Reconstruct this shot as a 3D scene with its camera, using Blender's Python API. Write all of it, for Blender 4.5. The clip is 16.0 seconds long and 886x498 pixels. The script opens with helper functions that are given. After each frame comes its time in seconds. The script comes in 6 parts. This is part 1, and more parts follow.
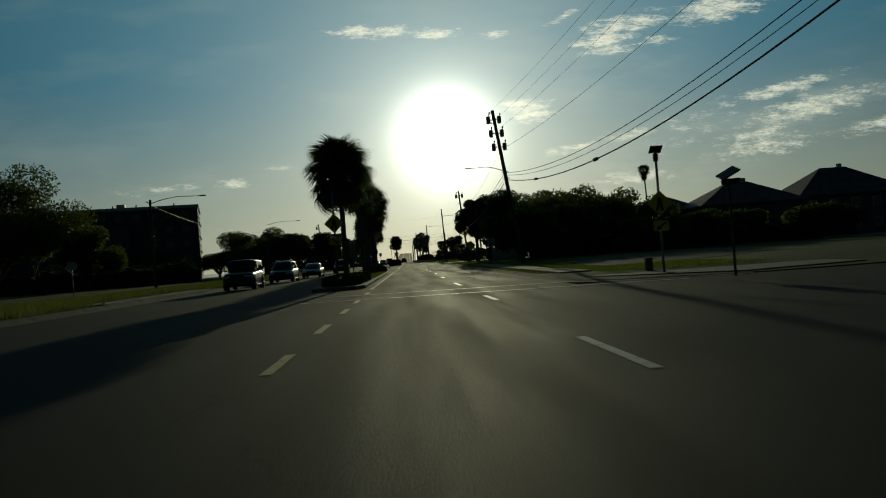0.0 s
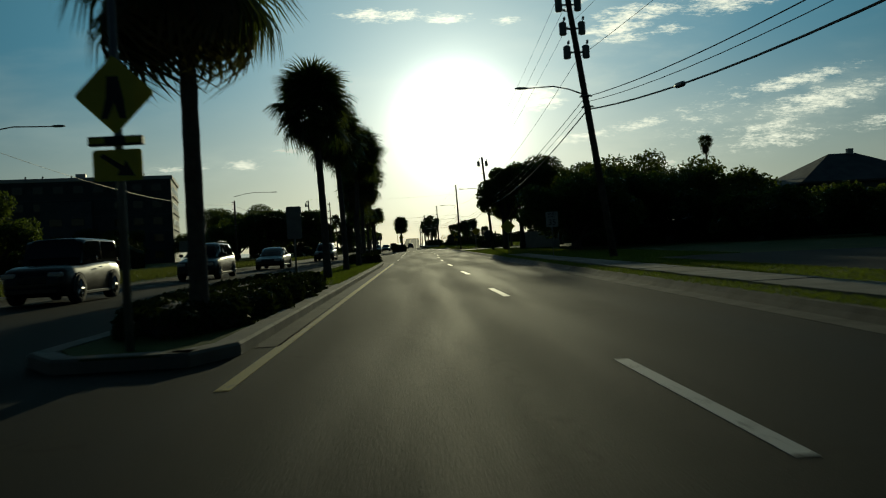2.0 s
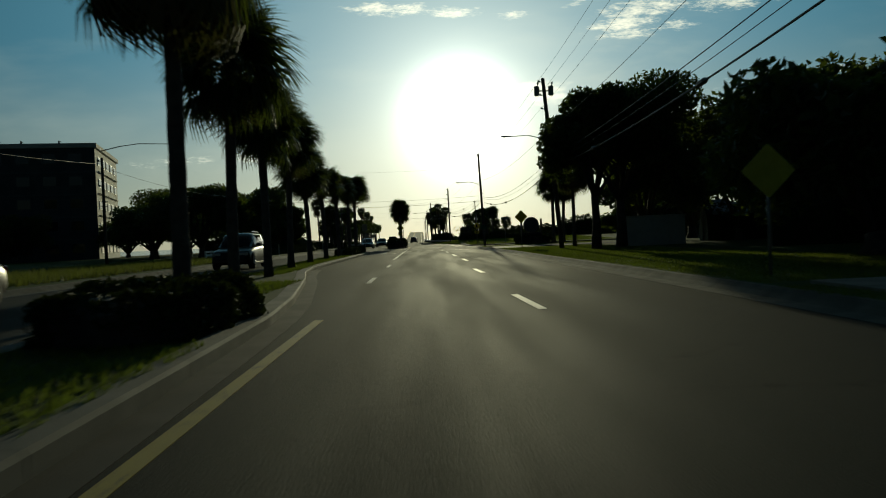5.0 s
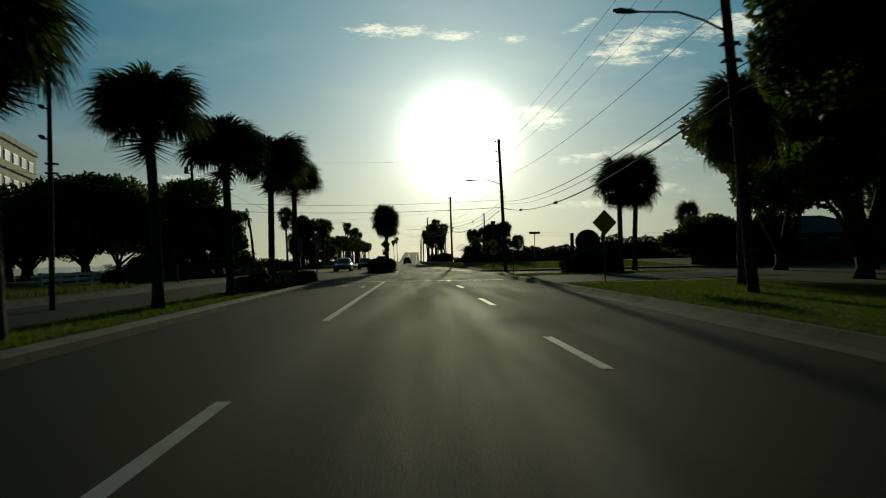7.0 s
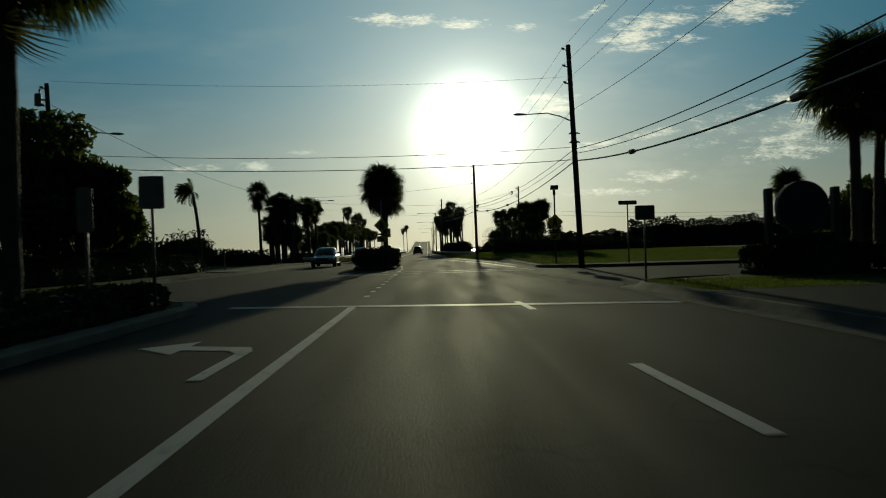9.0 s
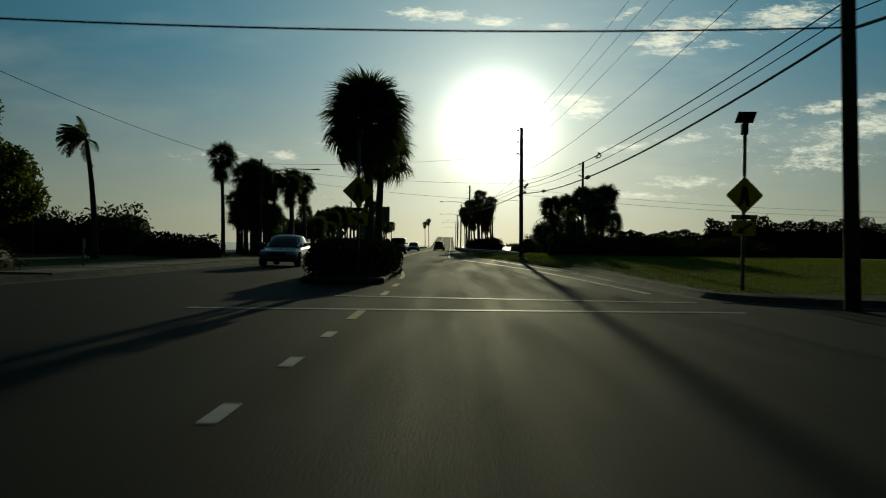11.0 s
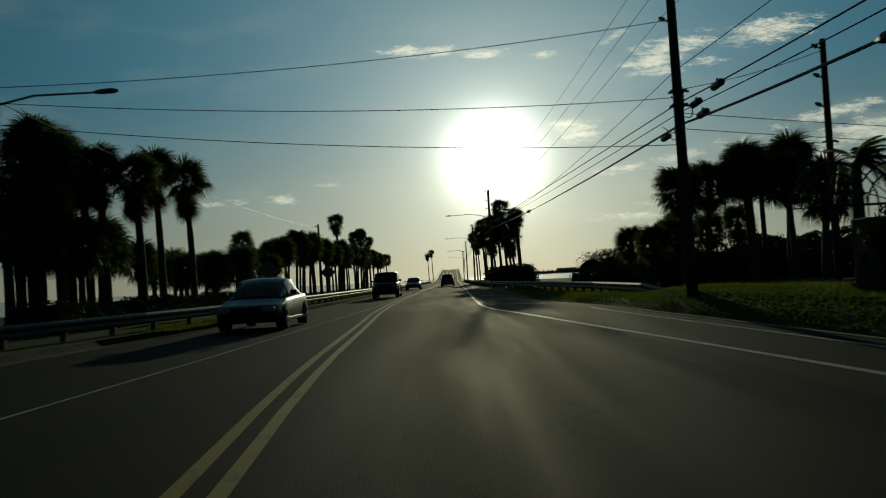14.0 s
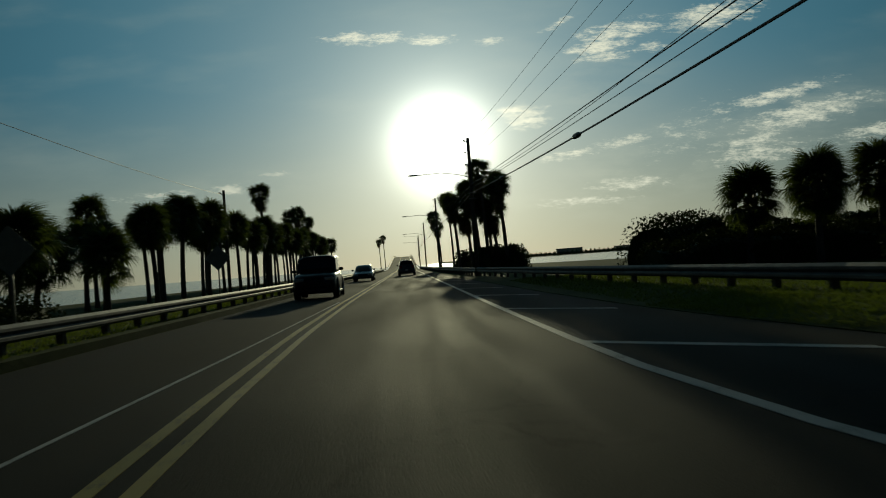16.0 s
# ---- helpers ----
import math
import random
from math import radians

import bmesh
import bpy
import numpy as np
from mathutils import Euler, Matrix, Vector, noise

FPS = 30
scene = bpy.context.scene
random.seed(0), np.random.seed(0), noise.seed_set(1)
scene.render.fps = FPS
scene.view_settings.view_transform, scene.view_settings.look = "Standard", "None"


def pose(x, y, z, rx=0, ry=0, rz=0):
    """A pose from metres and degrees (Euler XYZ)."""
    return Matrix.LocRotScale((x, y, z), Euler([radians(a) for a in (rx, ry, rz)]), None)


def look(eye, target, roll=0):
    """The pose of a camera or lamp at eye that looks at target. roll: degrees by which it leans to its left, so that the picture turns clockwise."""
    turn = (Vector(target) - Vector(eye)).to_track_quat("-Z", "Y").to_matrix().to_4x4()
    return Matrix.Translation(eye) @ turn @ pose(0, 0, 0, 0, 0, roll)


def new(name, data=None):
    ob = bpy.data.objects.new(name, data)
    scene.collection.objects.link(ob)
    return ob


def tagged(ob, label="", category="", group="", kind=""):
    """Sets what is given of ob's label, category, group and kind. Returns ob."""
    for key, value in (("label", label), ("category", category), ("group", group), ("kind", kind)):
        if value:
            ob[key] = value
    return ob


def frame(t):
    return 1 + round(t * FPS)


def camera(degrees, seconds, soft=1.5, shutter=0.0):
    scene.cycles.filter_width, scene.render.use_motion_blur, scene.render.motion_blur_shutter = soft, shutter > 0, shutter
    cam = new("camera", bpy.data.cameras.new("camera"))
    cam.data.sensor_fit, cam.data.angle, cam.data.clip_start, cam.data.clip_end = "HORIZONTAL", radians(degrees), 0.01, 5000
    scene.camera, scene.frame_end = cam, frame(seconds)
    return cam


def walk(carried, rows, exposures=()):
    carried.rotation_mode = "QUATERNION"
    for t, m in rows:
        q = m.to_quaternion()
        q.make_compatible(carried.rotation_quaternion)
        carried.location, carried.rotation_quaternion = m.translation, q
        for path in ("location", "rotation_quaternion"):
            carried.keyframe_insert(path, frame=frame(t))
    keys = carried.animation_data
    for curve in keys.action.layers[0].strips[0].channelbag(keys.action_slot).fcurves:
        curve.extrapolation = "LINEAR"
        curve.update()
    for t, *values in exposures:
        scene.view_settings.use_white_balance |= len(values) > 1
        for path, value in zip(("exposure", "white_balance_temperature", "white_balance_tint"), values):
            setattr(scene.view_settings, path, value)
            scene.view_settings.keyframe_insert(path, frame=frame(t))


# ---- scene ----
cam = camera(56.4, 16.0, 1.1, 0.25)
PATH = [
    (0, (0.2, -0.846, 1.12), (0.28, 1.152, 1.139), -4.2),
    (0.5, (0.221, 6.015, 1.099), (0.312, 8.013, 1.105), -4.1),
    (1, (0.205, 12.642, 1.126), (0.309, 14.64, 1.121), -3.7),
    (1.5, (0.158, 19.392, 1.128), (0.254, 21.39, 1.119), -3.4),
    (2, (0.176, 26.133, 1.128), (0.237, 28.132, 1.114), -3.0),
    (2.5, (0.169, 32.853, 1.111), (0.21, 34.853, 1.09), -2.5),
    (3, (0.191, 39.635, 1.137), (0.22, 41.634, 1.112), -2.6),
    (3.5, (0.158, 46.29, 1.115), (0.186, 48.29, 1.09), -2.3),
    (4, (0.098, 52.977, 1.115), (0.132, 54.977, 1.087), -2.2),
    (4.5, (0.048, 59.824, 1.073), (0.097, 61.823, 1.044), -2.5),
    (6.8, (0.221, 93.275, 1.134), (0.287, 95.274, 1.15), -1.8),
    (7, (0.231, 96.133, 1.118), (0.294, 98.131, 1.142), -1.2),
    (7.5, (0.259, 103.124, 1.119), (0.295, 105.123, 1.149), -1.5),
    (8, (0.195, 109.99, 1.128), (0.222, 111.989, 1.146), -0.8),
    (8.5, (0.089, 116.619, 1.143), (0.117, 118.619, 1.149), -0.9),
    (9, (0.027, 122.875, 1.107), (0.063, 124.875, 1.106), -1.7),
    (11.3, (-0.056, 150.641, 1.085), (-0.081, 152.641, 1.071), 1.1),
    (11.5, (-0.127, 153.192, 1.101), (-0.157, 155.191, 1.08), 1.1),
    (11.7, (-0.141, 155.798, 1.117), (-0.175, 157.798, 1.089), 1.1),
    (12, (-0.298, 159.528, 1.087), (-0.332, 161.528, 1.058), 1.0),
    (12.2, (-0.341, 161.97, 1.098), (-0.377, 163.97, 1.076), 0.4),
    (12.5, (-0.486, 165.512, 1.091), (-0.523, 167.511, 1.074), -0.1),
    (13, (-0.663, 171.328, 1.108), (-0.703, 173.327, 1.145), -0.6),
    (13.5, (-0.828, 177.068, 1.149), (-0.871, 179.066, 1.217), -1.8),
    (14, (-1.129, 182.79, 1.159), (-1.154, 184.789, 1.23), -3.1),
    (14.5, (-1.536, 188.31, 1.134), (-1.533, 190.31, 1.184), -3.1),
    (15, (-1.816, 194.106, 1.116), (-1.793, 196.106, 1.153), -3.5),
    (15.5, (-1.899, 200.157, 1.082), (-1.839, 202.155, 1.118), -4.4),
    (16, (-2.287, 206.557, 1.138), (-2.194, 208.555, 1.171), -4.2),
]

# the car camera opens a little in the middle of the drive
EXPOSURE = [(t, -1.35 + e, 7280, -4) for t, e in ((0, 0.1), (0.5, 0.25), (1, 0.45), (1.5, 0.58), (2.5, 0.6), (3, 0.65), (4, 0.62), (4.7, 0.56), (7, 0.32), (7.5, 0.2), (9, 0.2), (11.5, 0.28), (12.5, 0.3), (13.5, 0.12), (14, 0.03), (14.5, 0.0), (16, 0.06))]

# ---- daylight: low sun ahead, slightly right of the road ----
SUN_AZ, SUN_EL = 3.1, 8.1
SUN_VEC = Vector((math.sin(radians(SUN_AZ)) * math.cos(radians(SUN_EL)), math.cos(radians(SUN_AZ)) * math.cos(radians(SUN_EL)), math.sin(radians(SUN_EL))))


class Nodes:
    """Small wrapper to write node trees in one line per node."""

    def __init__(self, tree):
        self.tree = tree

    def add(self, kind, values=()):
        n = self.tree.nodes.new(kind)
        for key, value in dict(values).items():
            if isinstance(value, bpy.types.NodeSocket):
                self.tree.links.new(value, n.inputs[key])
            else:
                n.inputs[key].default_value = value
        return n

    def math(self, op, a, b=0.0, clamp=False):
        n = self.add("ShaderNodeMath", {0: a, 1: b})
        n.operation, n.use_clamp = op, clamp
        return n.outputs[0]

    def vector(self, op, a, b=(0, 0, 0)):
        n = self.add("ShaderNodeVectorMath")
        n.operation = op
        for i, value in enumerate((a, b)):
            if isinstance(value, bpy.types.NodeSocket):
                self.tree.links.new(value, n.inputs[i])
            else:
                n.inputs[i].default_value = value
        return n

    def scaled(self, colour, amount):
        n = self.vector("SCALE", colour)
        self.tree.links.new(amount, n.inputs["Scale"])
        return n.outputs[0]

    def mix(self, fac, a, b, blend="MIX"):
        n = self.tree.nodes.new("ShaderNodeMix")
        n.data_type, n.blend_type = "RGBA", blend
        for i, value in ((0, fac), (6, a), (7, b)):
            if isinstance(value, bpy.types.NodeSocket):
                self.tree.links.new(value, n.inputs[i])
            else:
                n.inputs[i].default_value = value
        return n.outputs[2]

    def ramp(self, value, lo, hi, out_lo=0.0, out_hi=1.0):
        n = self.add("ShaderNodeMapRange", {0: value, 1: lo, 2: hi, 3: out_lo, 4: out_hi})
        n.interpolation_type = "SMOOTHSTEP"
        return n.outputs[0]

    def noise(self, vector, scale, detail=4.0, rough=0.55):
        return self.add("ShaderNodeTexNoise", {"Vector": vector, "Scale": scale, "Detail": detail, "Roughness": rough}).outputs[0]


def build_sky():
    world = bpy.data.worlds.new("sky")
    scene.world = world
    world.use_nodes = True
    tree = world.node_tree
    tree.nodes.clear()
    n = Nodes(tree)
    sky = n.add("ShaderNodeTexSky")
    sky.sky_type, sky.sun_disc = "NISHITA", False
    sky.sun_elevation, sky.sun_rotation = radians(SUN_EL), radians(SUN_AZ)
    sky.air_density, sky.dust_density, sky.ozone_density = SKY_AIR, SKY_DUST, SKY_OZONE
    way = n.add("ShaderNodeTexCoord").outputs["Generated"]
    unit = n.vector("NORMALIZE", way).outputs[0]
    near = n.vector("DOT_PRODUCT", unit, tuple(SUN_VEC)).outputs["Value"]
    near = n.math("MAXIMUM", near, 0.0)
    # bright air round the sun
    wide = n.math("MULTIPLY", n.math("POWER", near, 36.0), GLOW_WIDE)
    mid = n.math("MULTIPLY", n.math("POWER", near, 170.0), GLOW_MID)
    core = n.math("MULTIPLY", n.math("POWER", near, 950.0), GLOW_CORE)
    split = n.add("ShaderNodeSeparateXYZ", {0: unit}).outputs
    ahead = n.math("MAXIMUM", split[1], 0.02)
    flat = n.add("ShaderNodeCombineXYZ", {0: n.math("DIVIDE", split[0], ahead), 1: n.math("DIVIDE", split[2], ahead)}).outputs[0]
    # broken high cloud: patches of (across, up, half width, half height, lean, density)
    patches = [
        (-0.030, 0.278, 0.050, 0.010, -2, 1.0), (0.045, 0.272, 0.038, 0.008, -2, 0.9), (0.118, 0.266, 0.022, 0.007, 4, 0.8),
        (0.285, 0.268, 0.060, 0.016, 8, 0.95), (0.255, 0.250, 0.045, 0.011, 4, 1.1), (0.400, 0.281, 0.060, 0.018, 8, 1.1),
        (0.146, 0.180, 0.026, 0.010, 6, 1.0), (0.160, 0.164, 0.028, 0.010, 4, 1.1), (0.510, 0.153, 0.090, 0.018, 10, 0.95),
        (0.445, 0.108, 0.075, 0.018, 6, 0.75), (0.600, 0.126, 0.060, 0.012, 8, 0.9), (-0.203, 0.106, 0.024, 0.007, 0, 1.0),
        (0.212, 0.121, 0.045, 0.008, 6, 0.9), (0.278, 0.133, 0.040, 0.008, 8, 0.9), (-0.150, 0.121, 0.020, 0.004, 3, 0.7),
        (0.280, 0.080, 0.060, 0.010, 2, 0.8), (0.225, 0.062, 0.080, 0.008, 0, 0.7), (-0.290, 0.105, 0.060, 0.007, 2, 0.6),
        (0.360, 0.140, 0.080, 0.035, 20, 0.45), (0.207, 0.282, 0.030, 0.006, 25, 0.7), (0.262, 0.238, 0.040, 0.008, 4, 0.9), (0.322, 0.247, 0.024, 0.008, 2, 0.9),
        (0.470, 0.176, 0.080, 0.010, 12, 1.0), (0.430, 0.122, 0.050, 0.008, 6, 0.9), (0.157, 0.172, 0.030, 0.012, 10, 1.0),
    ]
    total = None
    for across, up, half_w, half_h, lean, dense in patches:
        local = n.add("ShaderNodeMapping", {0: flat, 1: (across, up, 0), 2: (0, 0, radians(lean)), 3: (half_w * 1.3, half_h * 1.15, 1)})
        local.vector_type = "TEXTURE"
        reach = n.vector("LENGTH", local.outputs[0]).outputs["Value"]
        blob = n.ramp(reach, 1.35, 0.1, 0.0, dense)
        total = blob if total is None else n.math("MAXIMUM", total, blob)
    streak = n.add("ShaderNodeMapping", {0: flat, 2: (0, 0, radians(9)), 3: (1.0, 3.4, 1.0)}).outputs[0]
    puff = n.noise(streak, 38.0, 8.0, 0.68)
    fine = n.noise(streak, 170.0, 5.0, 0.6)
    grain = n.math("ADD", n.math("MULTIPLY", puff, 0.7), n.math("MULTIPLY", fine, 0.3))
    cloud = n.ramp(n.math("ADD", grain, n.math("MULTIPLY", total, 0.27)), 0.60, 0.88)
    cloud = n.math("MULTIPLY", cloud, n.ramp(total, 0.02, 0.4))
    veil_at = n.add("ShaderNodeMapping", {0: flat, 2: (0, 0, radians(-12)), 3: (1.6, 5.5, 1.0)}).outputs[0]
    veil = n.math("MULTIPLY", n.ramp(n.noise(veil_at, 2.6, 5.0, 0.5), 0.46, 0.75), n.ramp(split[2], 0.0, 0.06))
    # thin sheets of drifting haze cloud, mostly east of the sun
    sheet = None
    for across, up, half_w, half_h, lean, dense in [(0.31, 0.095, 0.17, 0.060, 14, 1.0), (0.50, 0.150, 0.17, 0.045, 14, 0.9), (0.27, 0.215, 0.13, 0.060, 24, 0.6), (-0.24, 0.105, 0.20, 0.026, 4, 0.55), (0.14, 0.055, 0.26, 0.030, 2, 0.7)]:
        local = n.add("ShaderNodeMapping", {0: flat, 1: (across, up, 0), 2: (0, 0, radians(lean)), 3: (half_w, half_h, 1)})
        local.vector_type = "TEXTURE"
        blob = n.ramp(n.vector("LENGTH", local.outputs[0]).outputs["Value"], 1.3, 0.0, 0.0, dense)
        sheet = blob if sheet is None else n.math("MAXIMUM", sheet, blob)
    wisp_at = n.add("ShaderNodeMapping", {0: flat, 2: (0, 0, radians(10)), 3: (1.0, 3.2, 1.0)}).outputs[0]
    wisp = n.ramp(n.noise(wisp_at, 9.0, 7.0, 0.6), 0.34, 0.72)
    sheet = n.math("MULTIPLY", sheet, n.math("MULTIPLY", wisp, 0.38))
    front = n.ramp(split[1], 0.05, 0.3)
    cloud = n.math("MULTIPLY", cloud, front, True)
    veil = n.math("MULTIPLY", veil, n.math("MULTIPLY", front, 0.12), True)
    veil = n.math("MAXIMUM", veil, n.math("MULTIPLY", sheet, front))
    # humid air scatters most light forward, so the sky is brightest on the sun's side
    clear = n.vector("MULTIPLY", sky.outputs[0], (CLEAR_SHARE,) * 3).outputs[0]
    low_air = n.mix(n.ramp(split[2], 0.0, 0.24), HUMID_LOW, HUMID_HIGH)
    humid = n.scaled(low_air, n.math("POWER", near, 4.0))
    base = n.mix(veil, n.vector("ADD", clear, humid).outputs[0], VEIL_COLOUR)
    base = n.mix(cloud, base, CLOUD_COLOUR)
    glow = n.vector("ADD", n.scaled((1.07, 0.94, 0.77), wide), n.scaled((1.0, 0.97, 0.89), mid)).outputs[0]
    glow = n.vector("ADD", glow, n.scaled((1.0, 1.0, 1.0), core)).outputs[0]
    both = n.vector("ADD", base, glow).outputs[0]
    back = n.add("ShaderNodeBackground", {0: both, 1: SKY_STRENGTH})
    n.add("ShaderNodeOutputWorld", {0: back.outputs[0]})


SKY_STRENGTH, SKY_AIR, SKY_DUST, SKY_OZONE = 0.15, 1.0, 0.15, 4.0
GLOW_WIDE, GLOW_MID, GLOW_CORE = 4.2, 6.0, 40.0
CLEAR_SHARE, HUMID_LOW, HUMID_HIGH = 0.12, (4.55, 4.9, 4.35, 1), (0.78, 2.75, 4.35, 1)
CLOUD_COLOUR, VEIL_COLOUR = (10.2, 10.4, 9.8, 1), (7.2, 7.8, 7.4, 1)
build_sky()

sun_data = bpy.data.lights.new("sun", "SUN")
sun_data.energy, sun_data.angle, sun_data.color = 2.2, radians(0.53), (1.0, 0.94, 0.68)
sun = new("sun", sun_data)
sun.matrix_world = look((0, 0, 60), Vector((0, 0, 60)) - SUN_VEC)

walk(cam, [(t, look(eye, target, roll)) for t, eye, target, roll in PATH], EXPOSURE)

# ---- materials ----


def surface(name, dark, light, scale=4.0, rough=0.7, bump=0.15, metal=0.0, fine=60.0, through_light=0.0, spread=1.0, vary=0.0, gloss=0.5):
    """A surface with variation at two scales: broad stains and fine grain."""
    m = bpy.data.materials.new(name)
    m.use_nodes = True
    m.node_tree.nodes.clear()
    n = Nodes(m.node_tree)
    at = n.add("ShaderNodeTexCoord").outputs["Object"]
    where = n.add("ShaderNodeNewGeometry").outputs["Position"]
    broad = n.noise(where, scale, 5.0, 0.6)
    grain = n.noise(at, fine, 3.0, 0.6)
    fac = n.math("ADD", n.math("MULTIPLY", n.ramp(broad, 0.3, 0.7), 0.6 * spread), n.math("MULTIPLY", grain, 0.4), True)
    colour = n.mix(fac, (*dark, 1), (*light, 1))
    if vary:
        luck = n.add("ShaderNodeObjectInfo").outputs["Random"]
        colour = n.mix(1.0, colour, n.add("ShaderNodeCombineColor", {i: n.ramp(luck, 0, 1, 1 - vary, 1 + vary) for i in range(3)}).outputs[0], "MULTIPLY")
    height = n.add("ShaderNodeBump", {"Strength": bump, "Distance": 0.02, "Height": n.math("ADD", grain, n.math("MULTIPLY", broad, 0.5))})
    skin = n.add("ShaderNodeBsdfPrincipled", {"Base Color": colour, "Roughness": n.ramp(grain, 0.2, 0.8, max(0.02, rough - 0.08), min(1.0, rough + 0.08)), "Metallic": metal, "Normal": height.outputs[0], "Specular IOR Level": gloss})
    out = skin.outputs[0]
    if through_light:
        leaf = n.add("ShaderNodeBsdfTranslucent", {0: n.mix(0.35, colour, (0.30, 0.40, 0.03, 1))})
        out = n.add("ShaderNodeMixShader", {0: through_light, 1: out, 2: leaf.outputs[0]}).outputs[0]
    n.add("ShaderNodeOutputMaterial", {0: out})
    return m


def asphalt_surface():
    m = bpy.data.materials.new("asphalt")
    m.use_nodes = True
    m.node_tree.nodes.clear()
    n = Nodes(m.node_tree)
    where = n.add("ShaderNodeNewGeometry").outputs["Position"]
    long = n.add("ShaderNodeMapping", {0: where, 3: (1.0, 0.06, 1.0)}).outputs[0]
    tracks = n.noise(long, 1.1, 4.0, 0.5)
    patch = n.noise(where, 0.35, 5.0, 0.6)
    stone = n.add("ShaderNodeTexVoronoi", {"Vector": where, "Scale": 70.0}).outputs["Distance"]
    grit = n.noise(where, 160.0, 2.0, 0.7)
    crack_at = n.vector("ADD", where, n.add("ShaderNodeTexNoise", {"Vector": where, "Scale": 1.6, "Detail": 3.0}).outputs["Color"]).outputs[0]
    cells = n.add("ShaderNodeTexVoronoi", {"Vector": crack_at, "Scale": 0.22})
    cells.feature = "DISTANCE_TO_EDGE"
    crack = n.ramp(cells.outputs["Distance"], 0.0015, 0.006)
    fac = n.math("ADD", n.math("MULTIPLY", n.ramp(tracks, 0.35, 0.65), 0.35), n.math("ADD", n.math("MULTIPLY", patch, 0.35), n.math("MULTIPLY", grit, 0.3)), True)
    colour = n.mix(fac, (0.011, 0.0135, 0.012, 1), (0.028, 0.0325, 0.0275, 1))
    colour = n.mix(crack, (0.016, 0.017, 0.016, 1), colour)
    bump = n.add("ShaderNodeBump", {"Strength": 0.32, "Distance": 0.010, "Height": n.math("ADD", stone, n.math("MULTIPLY", grit, 0.6))})
    skin = n.add("ShaderNodeBsdfPrincipled", {"Base Color": colour, "Roughness": n.ramp(tracks, 0.3, 0.7, 0.74, 0.88), "Normal": bump.outputs[0], "Specular IOR Level": 0.045})
    n.add("ShaderNodeOutputMaterial", {0: skin.outputs[0]})
    return m


def worn_paint(name, colour):
    """Road paint, worn through to the asphalt in flecks."""
    m = bpy.data.materials.new(name)
    m.use_nodes = True
    m.node_tree.nodes.clear()
    n = Nodes(m.node_tree)
    where = n.add("ShaderNodeNewGeometry").outputs["Position"]
    wear = n.math("ADD", n.math("MULTIPLY", n.noise(where, 26.0, 5.0, 0.7), 0.6), n.math("MULTIPLY", n.noise(where, 2.2, 3.0, 0.6), 0.4))
    shade = n.mix(n.ramp(wear, 0.52, 0.66), (*colour, 1), (0.07, 0.068, 0.06, 1))
    skin = n.add("ShaderNodeBsdfPrincipled", {"Base Color": shade, "Roughness": 0.65, "Specular IOR Level": 0.2})
    n.add("ShaderNodeOutputMaterial", {0: skin.outputs[0]})
    return m


def clear_glass(name, tint, rough=0.03):
    m = bpy.data.materials.new(name)
    m.use_nodes = True
    m.node_tree.nodes.clear()
    n = Nodes(m.node_tree)
    skin = n.add("ShaderNodeBsdfPrincipled", {"Base Color": (*tint, 1), "Roughness": rough, "Specular IOR Level": 0.6})
    n.add("ShaderNodeOutputMaterial", {0: skin.outputs[0]})
    return m


def water_surface():
    m = bpy.data.materials.new("bay_water")
    m.use_nodes = True
    m.node_tree.nodes.clear()
    n = Nodes(m.node_tree)
    where = n.add("ShaderNodeNewGeometry").outputs["Position"]
    swell = n.math("ADD", n.noise(where, 0.35, 4.0, 0.6), n.math("MULTIPLY", n.noise(where, 2.4, 3.0, 0.6), 0.3))
    bump = n.add("ShaderNodeBump", {"Strength": 0.5, "Distance": 0.3, "Height": swell})
    skin = n.add("ShaderNodeBsdfPrincipled", {"Base Color": (0.02, 0.035, 0.04, 1), "Roughness": 0.12, "IOR": 1.33, "Normal": bump.outputs[0]})
    n.add("ShaderNodeOutputMaterial", {0: skin.outputs[0]})
    return m


ASPHALT = asphalt_surface()
WHITE_PAINT = worn_paint("white_road_paint", (0.52, 0.515, 0.48))
YELLOW_PAINT = worn_paint("yellow_road_paint", (0.44, 0.33, 0.06))
CONCRETE = surface("concrete", (0.13, 0.125, 0.105), (0.27, 0.255, 0.215), 1.2, 0.85, 0.3, fine=45, vary=0.12, gloss=0.15)
TURF = surface("turf", (0.032, 0.056, 0.012), (0.074, 0.105, 0.026), 0.7, 0.9, 0.8, fine=14, gloss=0.05)
BLADE = surface("grass_blade", (0.045, 0.064, 0.014), (0.105, 0.132, 0.03), 1.0, 0.7, 0.0, through_light=0.48, gloss=0.15)
DRY_BLADE = surface("dry_grass_blade", (0.08, 0.085, 0.025), (0.20, 0.185, 0.075), 1.0, 0.75, 0.0, through_light=0.35, gloss=0.15)
SAND = surface("sandy_soil", (0.16, 0.14, 0.10), (0.30, 0.26, 0.19), 0.8, 0.95, 0.5, fine=30, gloss=0.1)
WATER = water_surface()
PALM_LEAF = surface("palm_leaf", (0.030, 0.048, 0.016), (0.075, 0.095, 0.032), 2.0, 0.5, 0.05, through_light=0.36, vary=0.25)
DEAD_LEAF = surface("dead_palm_leaf", (0.10, 0.075, 0.04), (0.22, 0.16, 0.09), 2.0, 0.8, 0.1, through_light=0.2, vary=0.2)
